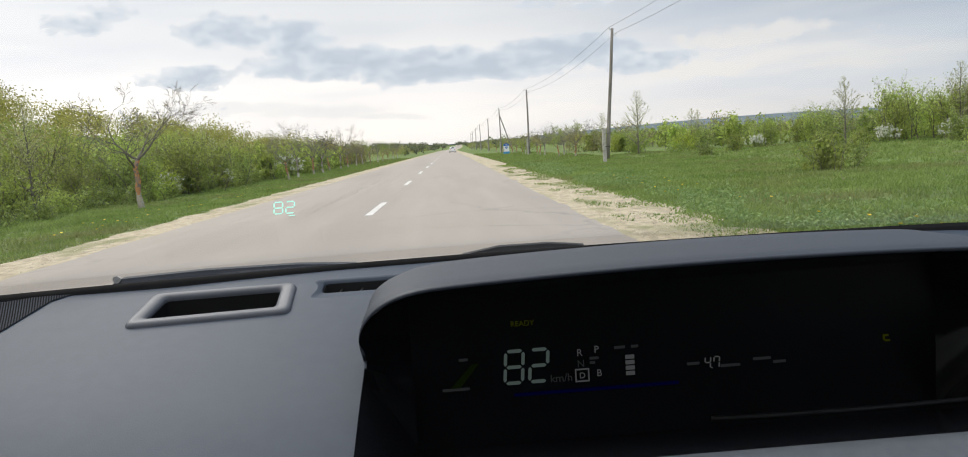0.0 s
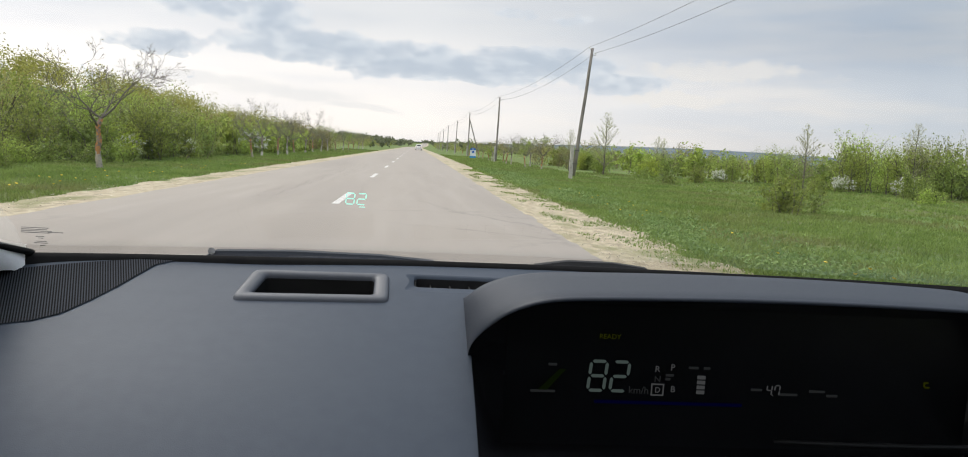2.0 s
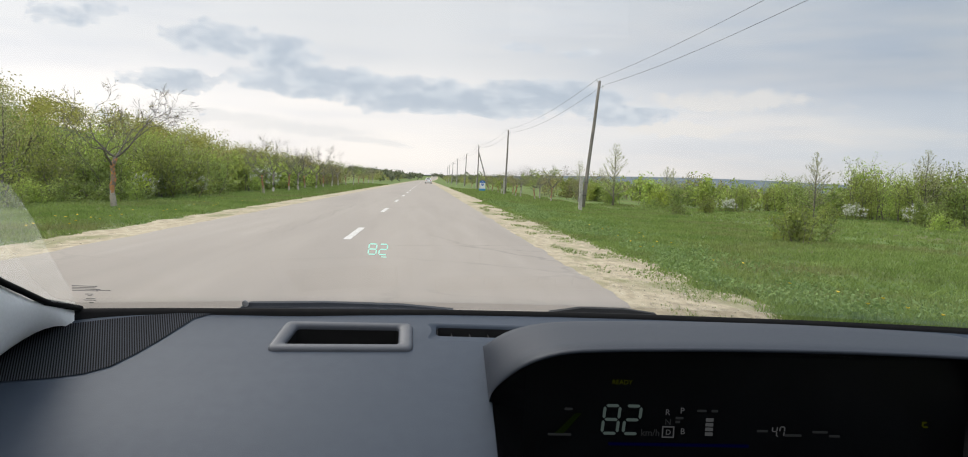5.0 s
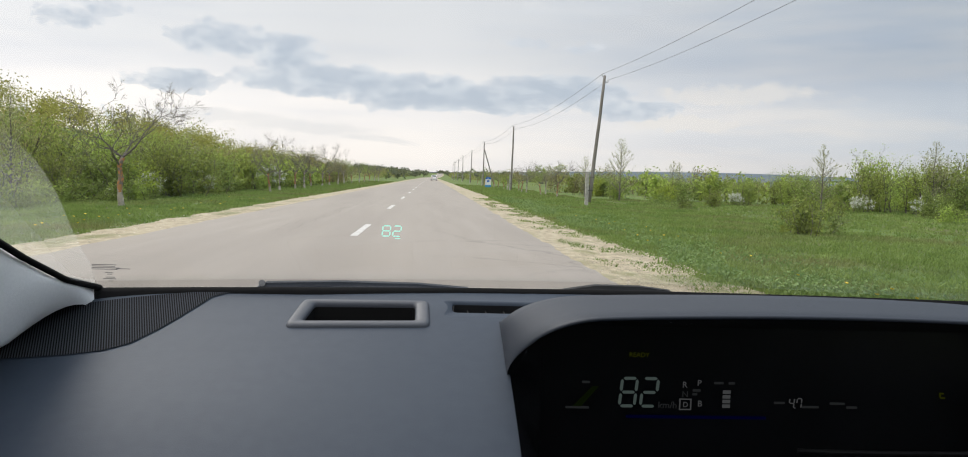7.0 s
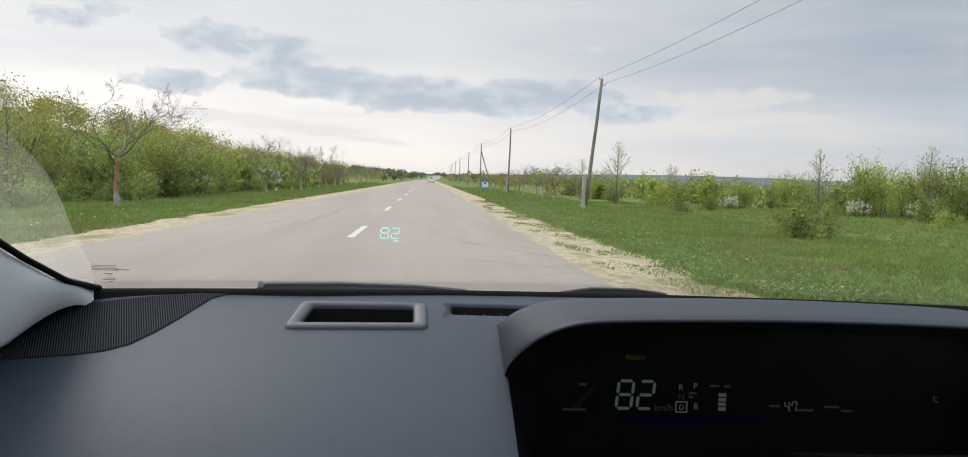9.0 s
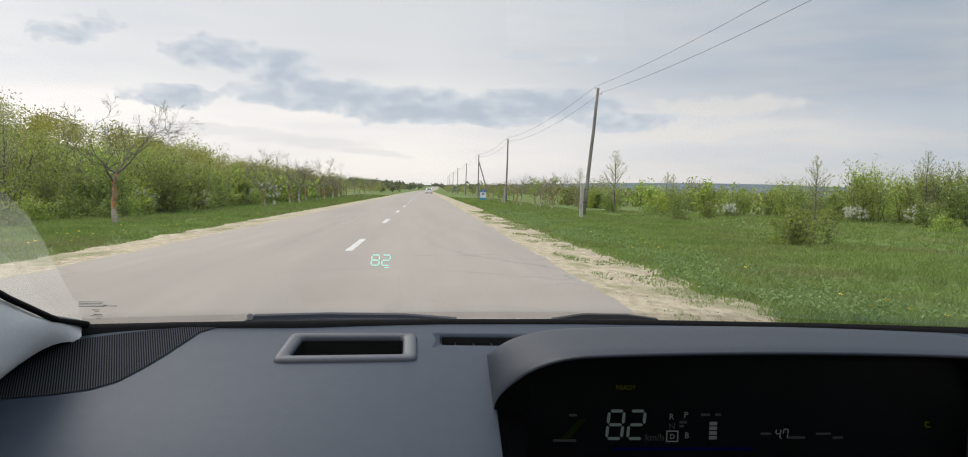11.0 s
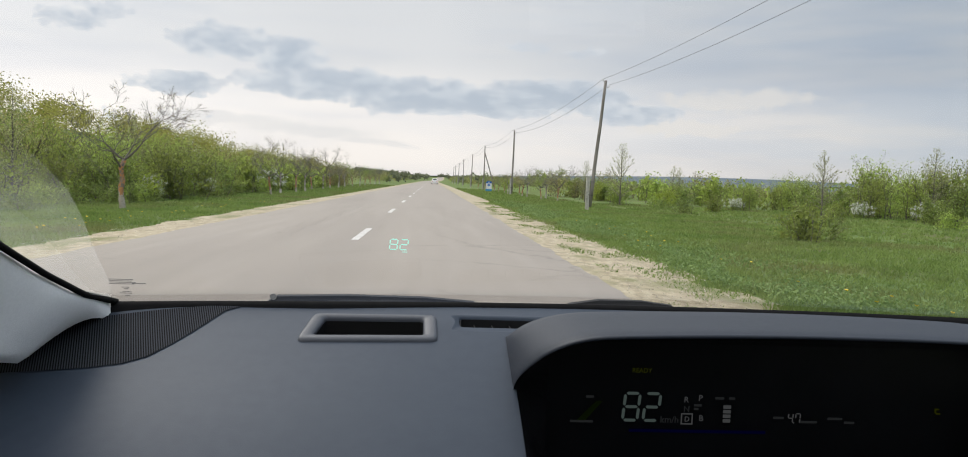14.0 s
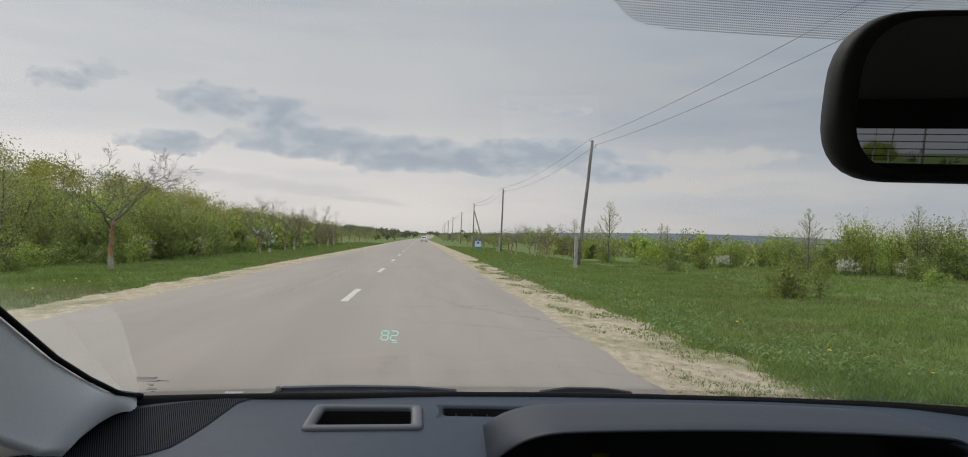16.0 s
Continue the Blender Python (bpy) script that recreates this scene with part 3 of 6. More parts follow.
# ---------------------------------------------------------------- plants
def grow(rng, start, heading, length, radius, level, out, tips, spread=0.6, bend=0.25, forks=(2, 3), shrink=0.72, lift=0.1):
    """Adds the bars of one limb and of all that fork from it."""
    p, d = Vector(start), Vector(heading).normalized()
    pts, rad = [p.copy()], [radius]
    steps = 4 if level > 1 else 2
    for i in range(steps):
        d = (d + Vector(rng.normal(size=3) * bend) + Vector((0, 0, lift))).normalized()
        p = p + d * (length / steps)
        pts.append(p.copy())
        rad.append(radius * (1 - 0.42 * (i + 1) / steps))
    out.append((pts, rad, level))
    if level == 0:
        tips.append((pts[-1], d))
        return
    for k in range(rng.integers(forks[0], forks[1] + 1)):
        a = pts[-1] if k < 2 else pts[rng.integers(1, steps)]
        side = Vector(rng.normal(size=3))
        side = (side - side.dot(d) * d).normalized()
        grow(rng, a, d + side * spread * rng.uniform(0.7, 1.3), length * shrink * rng.uniform(0.75, 1.15), max(rad[-1] * 0.8, min(0.0034, radius)), level - 1, out, tips, spread, bend, forks, shrink, lift)
        tips.append((a, d))


def bars(out, sides=5):
    return joined([tube(p, r, sides if lv > 1 else 3, False) for p, r, lv in out])


def bare_tree(seed, height, trunk_mat, lean, leafy, label, depth=6):
    """An old roadside fruit tree with few leaves and a painted trunk."""
    rng = np.random.default_rng(seed)
    tree = thing("roadside_tree", label, "tree", group="roadside trees")
    th = height * 0.40
    d = Vector((lean, rng.normal() * 0.06, 1)).normalized()
    pts = [Vector((0, 0, -0.15))] + [d * (th * k / 5) + Vector(rng.normal(size=3) * 0.018) for k in range(6)]
    r0 = 0.0235 * height
    rad = [r0 * 1.25] + [r0 * (1.12 - 0.4 * k / 5) for k in range(6)]
    v, f = tube(pts, rad, 10)
    mesh_object("trunk", v, f, trunk_mat, tree, smooth=True)
    out, tips = [], []
    for k in range(4):
        a = 2 * math.pi * (k + rng.uniform(-0.3, 0.3)) / 4
        h = Vector((math.cos(a), math.sin(a), rng.uniform(0.35, 1.2)))
        grow(rng, pts[-1 - (k % 2)], h, height * rng.uniform(0.20, 0.28), r0 * 0.42, depth, out, tips, 0.66, 0.13, (2, 3), 0.72, 0.05)
    v, f = bars(out, 6)
    mesh_object("limbs", v, f, BARK, tree, smooth=True)
    pick = [t for t in tips if rng.random() < leafy]
    if pick:
        c = np.array([np.array(t[0]) + rng.normal(size=3) * 0.05 for t in pick for _ in range(3)])
        cv, cf = leaf_quads(c, rng.uniform(0.010, 0.026, len(c)), rng)
        ob = new("leaf_buds", quick_mesh("leaf_buds", cv, cf, LEAF_OLIVE if leafy < 0.6 else LEAF_GREEN))
        ob.parent = tree
        tagged(ob, kind="stuff")
    return tree


def young_tree(seed, height, mat, label, n_leaf=3600, size=0.034):
    """A slender upright tree, narrow at the top, in young leaf."""
    rng = np.random.default_rng(seed)
    tree = thing("young_tree", label, "tree")
    pts = [Vector((0.004 * k * rng.normal(), 0.004 * k * rng.normal(), height * k / 8 - 0.1)) for k in range(9)]
    v, f = tube(pts, [0.012 * height * (1.05 - 0.95 * k / 8) for k in range(9)], 8)
    mesh_object("trunk", v, f, BARK, tree, smooth=True)
    out, tips = [], []
    for k in range(60):
        h = 0.14 + 0.84 * (k + rng.random()) / 60
        i = h * 8
        p = pts[int(i)].lerp(pts[min(8, int(i) + 1)], i - int(i))
        a = rng.uniform(0, 6.283)
        ln = height * (0.26 * (1.0 - h) ** 0.95 + 0.02)
        grow(rng, p, Vector((math.cos(a), math.sin(a), 0.45 + 0.5 * h + rng.uniform(-0.1, 0.25))), ln, 0.0045 * height * (1.1 - h), 2, out, tips, 0.40, 0.08, (1, 2), 0.6, 0.05)
    v, f = bars(out, 4)
    mesh_object("limbs", v, f, BARK, tree)
    src = [q for o in out for q in o[0][1:]]
    wt = np.array([(Vector(o[0][-1]) - Vector(o[0][0])).length for o in out for q in o[0][1:]])
    idx = rng.choice(len(src), n_leaf, p=wt / wt.sum())
    c = np.array([src[i] for i in idx]) + rng.normal(size=(n_leaf, 3)) * 0.035
    cv, cf = leaf_quads(c, rng.uniform(0.5, 1.2, n_leaf) * size, rng)
    ob = new("crown", quick_mesh("crown", cv, cf, mat))
    ob.parent = tree
    return tree


def bush(seed, height, width, mat, label, n_leaf=4500, size=0.05, stems=16, bloom=0, bare=0.0, name="bush"):
    """A many-stemmed bush: arching stems with leaves along them, thinner at the rim."""
    rng = np.random.default_rng(seed)
    ob = thing(name, label, "bush")
    out, tips = [], []
    for k in range(stems):
        a = rng.uniform(0, 6.283)
        tilt = rng.uniform(0.05, 0.6) * width / height
        base = Vector((rng.normal() * 0.22 * width, rng.normal() * 0.22 * width, -0.1))
        grow(rng, base, Vector((math.cos(a) * tilt, math.sin(a) * tilt, 1)), height * rng.uniform(0.40, 0.58), 0.010 * height * rng.uniform(0.6, 1.2), 2, out, tips, 0.45, 0.13, (2, 4), 0.62, 0.05)
    v, f = bars(out, 4)
    tagged(mesh_object("stems", v, f, TWIG, ob), kind="stuff")
    src = np.array([q for o in out for q in o[0][1:]] + [t[0] for t in tips])
    src = src[src[:, 2] > 0.04 * height]
    low = src[rng.integers(0, len(src), len(src) // 2)] * np.array([1.0, 1.0, 0.4])
    src = np.concatenate([src, low])
    if bare:
        src = src[rng.random(len(src)) > bare]
    c = src[rng.integers(0, len(src), n_leaf)] + np.clip(rng.normal(size=(n_leaf, 3)), -1.8, 1.8) * 0.05 * height
    c[:, 2] = np.abs(c[:, 2])
    leaf = rng.uniform(0.5, 1.25, n_leaf) * size
    core = n_leaf // 4 if bare == 0 else 0
    c[:core] *= np.array([0.72, 0.72, 0.80])
    leaf[:core] *= 2.1
    cv, cf = leaf_quads(c, leaf, rng)
    cr = new("crown", quick_mesh("crown", cv, cf, mat))
    cr.parent = ob
    if bloom:
        high = src[src[:, 2] > 0.32 * height]
        clump = high[rng.integers(0, len(high), 130)]
        c = clump[rng.integers(0, 130, bloom)] + rng.normal(size=(bloom, 3)) * 0.035 * height
        cv, cf = leaf_quads(c, rng.uniform(0.4, 1.0, len(c)) * size, rng, aspect=0.8)
        cr = new("blossom", quick_mesh("blossom", cv, cf, BLOSSOM))
        cr.parent = ob
        tagged(cr, "white spring blossom")
    return ob


def put(ob, x, y, turn=0.0, size=1.0, sink=0.0):
    ob.location = (x, y, float(land(x, y)) - sink)
    ob.rotation_euler = (0, 0, turn)
    ob.scale = (size, size, size)
    return ob


def put_copy(ob, x, y, turn, size, sink=0.0):
    c = copy_thing(ob, Matrix.Identity(4))
    c.matrix_basis = Matrix.LocRotScale((x, y, float(land(x, y)) - sink), Euler((0, 0, turn)), (size, size, size))
    return c


rng = np.random.default_rng(11)
BUSHES = [
    bush(1, 2.6, 2.4, LEAF_GREEN, "dense green hawthorn bush in young leaf at the field edge", 4400, 0.046, 16),
    bush(2, 3.0, 2.2, LEAF_GREEN, "tall green hedge bush with loose upright stems", 4400, 0.048, 18),
    bush(3, 2.2, 2.4, LEAF_DARK, "dark green rounded hedge bush", 4400, 0.046, 16),
    bush(4, 2.4, 2.6, LEAF_LIME, "bright lime green bush in fresh leaf", 4200, 0.048, 16),
    bush(5, 2.8, 2.2, LEAF_OLIVE, "brownish half-bare bush with thin twigs", 2000, 0.036, 24, 0, 0.2),
    bush(6, 2.0, 2.2, LEAF_DARK, "blackthorn bush covered in white blossom", 2200, 0.038, 20, 4200),
]
SMALL = [
    bush(7, 1.5, 1.5, LEAF_GREEN, "small green bush standing in the meadow", 1900, 0.042, 11),
    bush(8, 1.2, 1.4, LEAF_DARK, "low dark green shrub in the grass", 1700, 0.038, 11),
]
FAR = [
    bush(9, 3.0, 3.2, LEAF_GREEN, "distant green scrub bush", 900, 0.125, 7),
    bush(10, 2.6, 3.2, LEAF_DARK, "distant dark green scrub bush", 900, 0.125, 7),
    bush(12, 3.2, 2.6, LEAF_OLIVE, "distant brownish half-bare scrub bush", 700, 0.11, 9, 0, 0.1),
]
used = set()


def plant(ob, x, y, size=1.0, sink=0.05):
    turn = float(rng.uniform(0, 6.283))
    if ob.name in used:
        return put_copy(ob, x, y, turn, size, sink)
    used.add(ob.name)
    return put(ob, x, y, turn, size, sink)


# blue ridge beyond the valley, with aerial haze put into its colour
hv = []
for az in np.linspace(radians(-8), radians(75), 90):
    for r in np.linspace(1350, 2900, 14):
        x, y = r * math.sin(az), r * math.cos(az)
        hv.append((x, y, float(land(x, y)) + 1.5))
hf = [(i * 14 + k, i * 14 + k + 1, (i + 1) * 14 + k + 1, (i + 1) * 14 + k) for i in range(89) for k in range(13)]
HAZY = material("ridge_with_painted_haze", ((0.3, (0.105, 0.130, 0.150)), (0.7, (0.150, 0.175, 0.190))), scale=0.012, detail=8, rough=1.0, spec=0.0)
tagged(mesh_object("far_ridge", hv, hf, HAZY, smooth=True), "wooded ridge beyond the valley, tinted blue for distance haze", "hills", kind="structure")

# bushes beside the left verge: low mixed scrub, then a tall green thicket, then thinner scrub below the trees
y = 5.0
while y < 31:
    b = BUSHES[int(rng.choice([0, 1, 2, 3, 4, 5], p=[0.22, 0.12, 0.22, 0.14, 0.28, 0.02]))]
    plant(b, -13.6 + 0.7 * float(rng.normal()), y, float(rng.uniform(0.60, 1.0)))
    plant(BUSHES[int(rng.choice([0, 2, 4]))], -17.2 + 0.9 * float(rng.normal()), y + 0.8, float(rng.uniform(0.8, 1.25)))
    y += float(rng.uniform(1.9, 3.0))
y = 31.0
while y < 47:
    b = BUSHES[int(rng.choice([0, 1, 2, 3], p=[0.30, 0.24, 0.26, 0.20]))]
    plant(b, -12.4 + 0.45 * float(rng.normal()), y, float(rng.uniform(0.75, 1.15)))
    plant(BUSHES[int(rng.choice([0, 1, 3]))], -14.6 + 0.6 * float(rng.normal()), y + 0.7, float(rng.uniform(0.95, 1.3)))
    y += float(rng.uniform(1.5, 2.4))
y = 48.0
while y < 110:
    b = FAR[int(rng.choice([0, 1, 2], p=[0.45, 0.2, 0.35]))]
    plant(b, -12.4 + 0.7 * float(rng.normal()), y, float(rng.uniform(0.65, 0.95)))
    plant(FAR[int(rng.choice([0, 2]))], -16 + 0.9 * float(rng.normal()), y + 1.5, float(rng.uniform(0.8, 1.1)))
    y += float(rng.uniform(2.0, 3.2))
for k in range(30):
    plant(SMALL[(k * 7) % 3 != 0], -11.9 + 0.4 * float(rng.normal()), 8 + 1.9 * k, float(rng.uniform(0.45, 0.9)))
for x, y, s in ((-13.0, 18.5, 0.7), (-12.0, 34.5, 0.62), (-12.2, 41.0, 0.7), (-12.0, 58.0, 0.9)):
    plant(BUSHES[5], x, y, s)
SCRUB = [(-12.5 + float(rng.normal()) * 0.9, 110 + 6.0 * k) for k in range(60)]
SCRUB += [(float(rng.uniform(-28, -17)), float(rng.uniform(30, 130))) for k in range(70)]
SCRUB += [(float(rng.uniform(-30, -19)), float(rng.uniform(7, 60))) for k in range(70)]

# open meadow to the right: scattered shrubs, a belt of scrub beyond and a thicket closing the view
for x, y, i, s in ((29.0, 43.0, 2, 0.9), (24.0, 58, 0, 0.85), (19.0, 62, 3, 0.75), (27.5, 55, 1, 0.9), (33, 50, 1, 1.25), (35, 53.5, 0, 1.3), (37.5, 46, 0, 1.35), (39, 48, 1, 1.5), (41, 43, 2, 1.5), (43, 47, 0, 1.6),
                   (36.5, 57, 0, 1.35), (41, 56, 1, 1.5), (46, 51, 3, 1.5), (40, 38, 0, 1.3), (37, 36.5, 2, 0.95), (44, 41, 1, 1.6), (29.5, 50.5, 0, 1.3), (31.5, 53, 1, 1.4), (34.5, 50, 0, 1.5), (36.5, 48.5, 2, 1.55), (39.5, 44.5, 0, 1.6), (42.5, 52, 1, 1.7), (45.5, 46, 0, 1.75), (26.8, 53.5, 2, 1.1), (22, 68, 2, 1.0), (15.5, 72, 3, 0.85), (14.6, 60, 1, 0.65), (30.5, 64, 0, 1.2),
                   (28.0, 49.0, 5, 0.62), (31.2, 46.5, 5, 0.72), (35.6, 43.5, 5, 0.66), (22.8, 57, 5, 0.55), (17, 73, 5, 0.8)):
    plant(BUSHES[i], x, y, s)
for x, y, i, s in ((11.3, 22.9, 0, 0.95), (11.9, 23.4, 1, 0.85), (17.5, 33, 1, 0.6), (21, 39, 0, 0.8), (15.0, 45, 1, 0.8), (25.5, 36.5, 0, 0.75), (19, 51, 0, 0.9), (29, 33, 1, 0.8), (16.5, 55, 1, 0.8)):
    plant(SMALL[i], x, y, s)
for k in range(56):
    y = float(rng.uniform(56, 95))
    plant(FAR[int(rng.choice([0, 1, 2], p=[0.40, 0.40, 0.20]))], float(rng.uniform(13, 10 + 0.72 * y)), y, float(rng.uniform(0.65, 1.15)))
for k in range(190):
    y = float(rng.uniform(85, 230))
    SCRUB.append((float(rng.uniform(13, 14 + 0.75 * y)), y))
SCRUB += [(12 + float(rng.normal()) * 1.2, 96 + 5.5 * k) for k in range(66)]

# trees in rows along both verges
ORANGE = "gnarled bare roadside tree with orange lichen on its trunk"
WHITE = "bare roadside tree with a whitewashed trunk"
ROWS_OF_TREES = [bare_tree(21, 2.9, TRUNK_ORANGE, 0.02, 0.04, ORANGE), bare_tree(22, 3.2, TRUNK_WHITE, 0.05, 0.03, WHITE), bare_tree(43, 3.2, TRUNK_WHITE, -0.05, 0.03, WHITE),
                 bare_tree(24, 2.7, TRUNK_ORANGE, 0.10, 0.05, ORANGE), bare_tree(25, 3.0, TRUNK_WHITE, 0.0, 0.7, "small roadside tree with young leaves and a whitewashed trunk")]
FAR_TREES = [bare_tree(26, 3.0, TRUNK_ORANGE, 0.03, 0.1, ORANGE, 4), bare_tree(27, 3.1, TRUNK_WHITE, -0.03, 0.1, WHITE, 4)]
for x, y, i, s in ((10.2, 62, 0, 1.05), (9.6, 67, 3, 1.0), (10.6, 71, 4, 1.1), (9.3, 75, 1, 1.05), (9.4, 80, 0, 1.05), (9.8, 86, 2, 0.9), (9.2, 93, 1, 0.9), (9.6, 101, 4, 0.9), (9.4, 108, 0, 0.9), (9.5, 116, 2, 1), (9.6, 125, 1, 0.9), (9.4, 135, 0, 1), (9.8, 146, 3, 1), (9.5, 158, 2, 1),
                   (-10.1, 26.2, 0, 1.42), (-9.9, 49.0, 3, 1.10), (-10.1, 53.0, 2, 1.05), (-10.0, 58.4, 0, 1.15), (-10.0, 62.5, 1, 1.1), (-10.1, 67, 3, 1.1), (-9.9, 72, 2, 1.1), (-10.0, 78, 0, 1.1), (-10.0, 85, 3, 1.1), (-10.1, 92, 1, 1.1), (-10.0, 100, 0, 1.1), (-9.9, 109, 3, 1.1), (-10.0, 118, 2, 1.1), (-10.0, 128, 0, 1.1), (-10.0, 139, 3, 1.1), (-10.0, 151, 1, 1.1)):
    plant(ROWS_OF_TREES[i] if y < 78 else FAR_TREES[i % 2], x, y, s, 0.02)
PYRAMID = young_tree(31, 4.8, LEAF_PALE, "slender pyramidal young tree in thin new leaf")
plant(PYRAMID, 14.3, 58.0, 1.0)
for x, y, s in ((26.5, 51, 0.95), (30.5, 53, 0.7), (21.5, 68, 0.75), (36, 43.5, 1.0), (42, 46, 1.15), (33, 49, 1.05), (41, 60, 0.9), (13.2, 66, 0.75), (26, 80, 0.8), (14, 92, 0.7), (-14.0, 37.5, 0.8), (-13.4, 44, 0.75), (-15, 29, 0.85)):
    plant(PYRAMID, x, y, s)
# what the road has left behind: tall green bushes by the parked car, open scrub after them
for k in range(16):
    plant(BUSHES[(k * 5) % 4], 9.6 + 2.4 * float(rng.random()) + 2.0 * (k % 2), -214 + 2.2 * k, float(rng.uniform(1.2, 1.6)))
for k in range(20):
    plant(SMALL[k % 2] if k % 3 else BUSHES[5], float(rng.uniform(13, 34)), float(rng.uniform(-165, -20)), float(rng.uniform(0.7, 1.1)))
SCRUB += [(float(rng.uniform(30, 90)), float(rng.uniform(-190, -10))) for k in range(70)]
SCRUB += [(float(rng.uniform(-30, -12)), float(rng.uniform(-220, 2))) for k in range(90)]

# the wood on the hill and the far woods
hr = np.random.default_rng(5)


def woods(name, label, spots, heights, leaves, size, mat):
    """Many far trees as one mass: clumps of leaves over thin trunks."""
    cs, ss = [], []
    for (x, y), h in zip(spots, heights):
        z = float(land(x, y))
        k = int(leaves * hr.uniform(0.7, 1.3))
        lobes = np.clip(hr.normal(size=(5, 3)), -1.5, 1.5) * np.array([0.24, 0.24, 0.15]) * h + np.array([0, 0, 0.62 * h])
        c = lobes[hr.integers(0, 5, k)] + np.clip(hr.normal(size=(k, 3)), -1.7, 1.7) * np.array([0.15, 0.15, 0.13]) * h
        c[:, 2] = np.clip(c[:, 2], 0.05 * h, None)
        cs.append(c + np.array([x, y, z]))
        ss.append(hr.uniform(0.5, 1.2, k) * size)
    v, f = leaf_quads(np.concatenate(cs), np.concatenate(ss), hr, aspect=0.7)
    ob = new(name, quick_mesh(name, v, f, mat))
    return tagged(ob, label, "woods", kind="stuff")


for k, (mat, word) in enumerate(((LEAF_GREEN, "green"), (LEAF_DARK, "dark green"), (LEAF_OLIVE, "brownish half-bare"))):
    some = np.array(SCRUB[k::3])
    woods("far_bushes", "distant " + word + " scrub bushes dotting the fields", some, hr.uniform(1.9, 3.6, len(some)), 300, 0.095, mat)
n = 620
spots = np.stack([-27 - 70 * hr.random(n) ** 0.8, 8 + 240 * hr.random(n)], -1)
woods("hill_wood", "mixed wood in olive and yellow-green young leaf on the hill", spots, hr.uniform(3.0, 5.6, n), 310, 0.138, WOODS)
n = 260
spots = np.stack([-27 - 60 * hr.random(n) ** 0.8, -230 + 236 * hr.random(n)], -1)
woods("hill_wood", "mixed wood in olive and yellow-green young leaf on the hill", spots, hr.uniform(3.4, 6.0, n), 150, 0.21, WOODS)
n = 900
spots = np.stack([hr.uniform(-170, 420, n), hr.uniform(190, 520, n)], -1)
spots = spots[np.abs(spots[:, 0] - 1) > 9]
woods("far_scrub", "grey-green scrub and trees towards the horizon, greyed for distance haze", spots, hr.uniform(2.0, 4.0, len(spots)), 60, 0.42, FAR_WOODS)
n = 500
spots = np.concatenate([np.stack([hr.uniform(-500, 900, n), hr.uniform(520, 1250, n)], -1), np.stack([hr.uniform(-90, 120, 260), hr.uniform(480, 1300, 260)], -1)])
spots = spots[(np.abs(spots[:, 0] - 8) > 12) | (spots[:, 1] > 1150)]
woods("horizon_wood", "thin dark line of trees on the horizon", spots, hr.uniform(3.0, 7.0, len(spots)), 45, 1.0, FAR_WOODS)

# grass over the verges, dandelions and gravel bits
gr = np.random.default_rng(8)


def tufts(name, label, n, xs, ys, lo, hi, blades=5):
    x = gr.uniform(*xs, n)
    y = ys[0] + (ys[1] - ys[0]) * gr.random(n) ** 1.6
    keep = np.array([noise.noise((a * 1.3, b * 0.5, 3)) > ((0.12 if a < 3.2 else -0.10) if 0 < a < 4.6 and hi < 0.1 else -0.6) or abs(a) > 6.5 for a, b in zip(x, y)])
    x, y = x[keep], y[keep]
    m = len(x)
    bx = np.repeat(x, blades) + gr.normal(size=m * blades) * 0.05
    by = np.repeat(y, blades) + gr.normal(size=m * blades) * 0.05
    bz = land(bx, by) - 0.02
    h = np.repeat(gr.uniform(lo, hi, m), blades) * gr.uniform(0.6, 1.2, m * blades)
    a = gr.uniform(0, 6.283, m * blades)
    wv = 0.0035 + 0.0008 * by
    base = np.stack([bx, by, bz], -1)
    side = np.stack([np.cos(a), np.sin(a), 0 * a], -1) * wv[:, None]
    tip = base + np.stack([gr.normal(size=len(h)) * 0.4 * h, gr.normal(size=len(h)) * 0.4 * h, h], -1)
    mid = (base + tip) / 2 + np.stack([0 * h, 0 * h, 0.12 * h], -1)
    v = np.stack([base - side, base + side, mid + side * 0.8, tip], 1).reshape(-1, 3)
    ob = new(name, quick_mesh(name, v, np.arange(len(v)).reshape(-1, 4), GRASS))
    return tagged(ob, label, "grass", kind="stuff")


tufts("verge_grass", "lush green grass on the verge beside the gravel", 26000, (3.75, 14), (7, 50), 0.04, 0.13)
tufts("meadow_grass", "longer meadow grass among the bushes", 14000, (13, 36), (12, 62), 0.06, 0.16)
tufts("hedge_grass", "lush green grass between the road and the hedge", 20000, (-13.0, -6.5), (7, 70), 0.04, 0.12)
tufts("far_verge_grass", "grass along the verges further down the road", 8000, (4.0, 12), (48, 130), 0.08, 0.20)
tufts("far_hedge_grass", "grass below the far hedge", 6000, (-12, -6.5), (66, 140), 0.08, 0.18)
tufts("edge_grass", "sparse grass growing into the gravel", 17000, (2.75, 4.5), (6, 50), 0.02, 0.08)

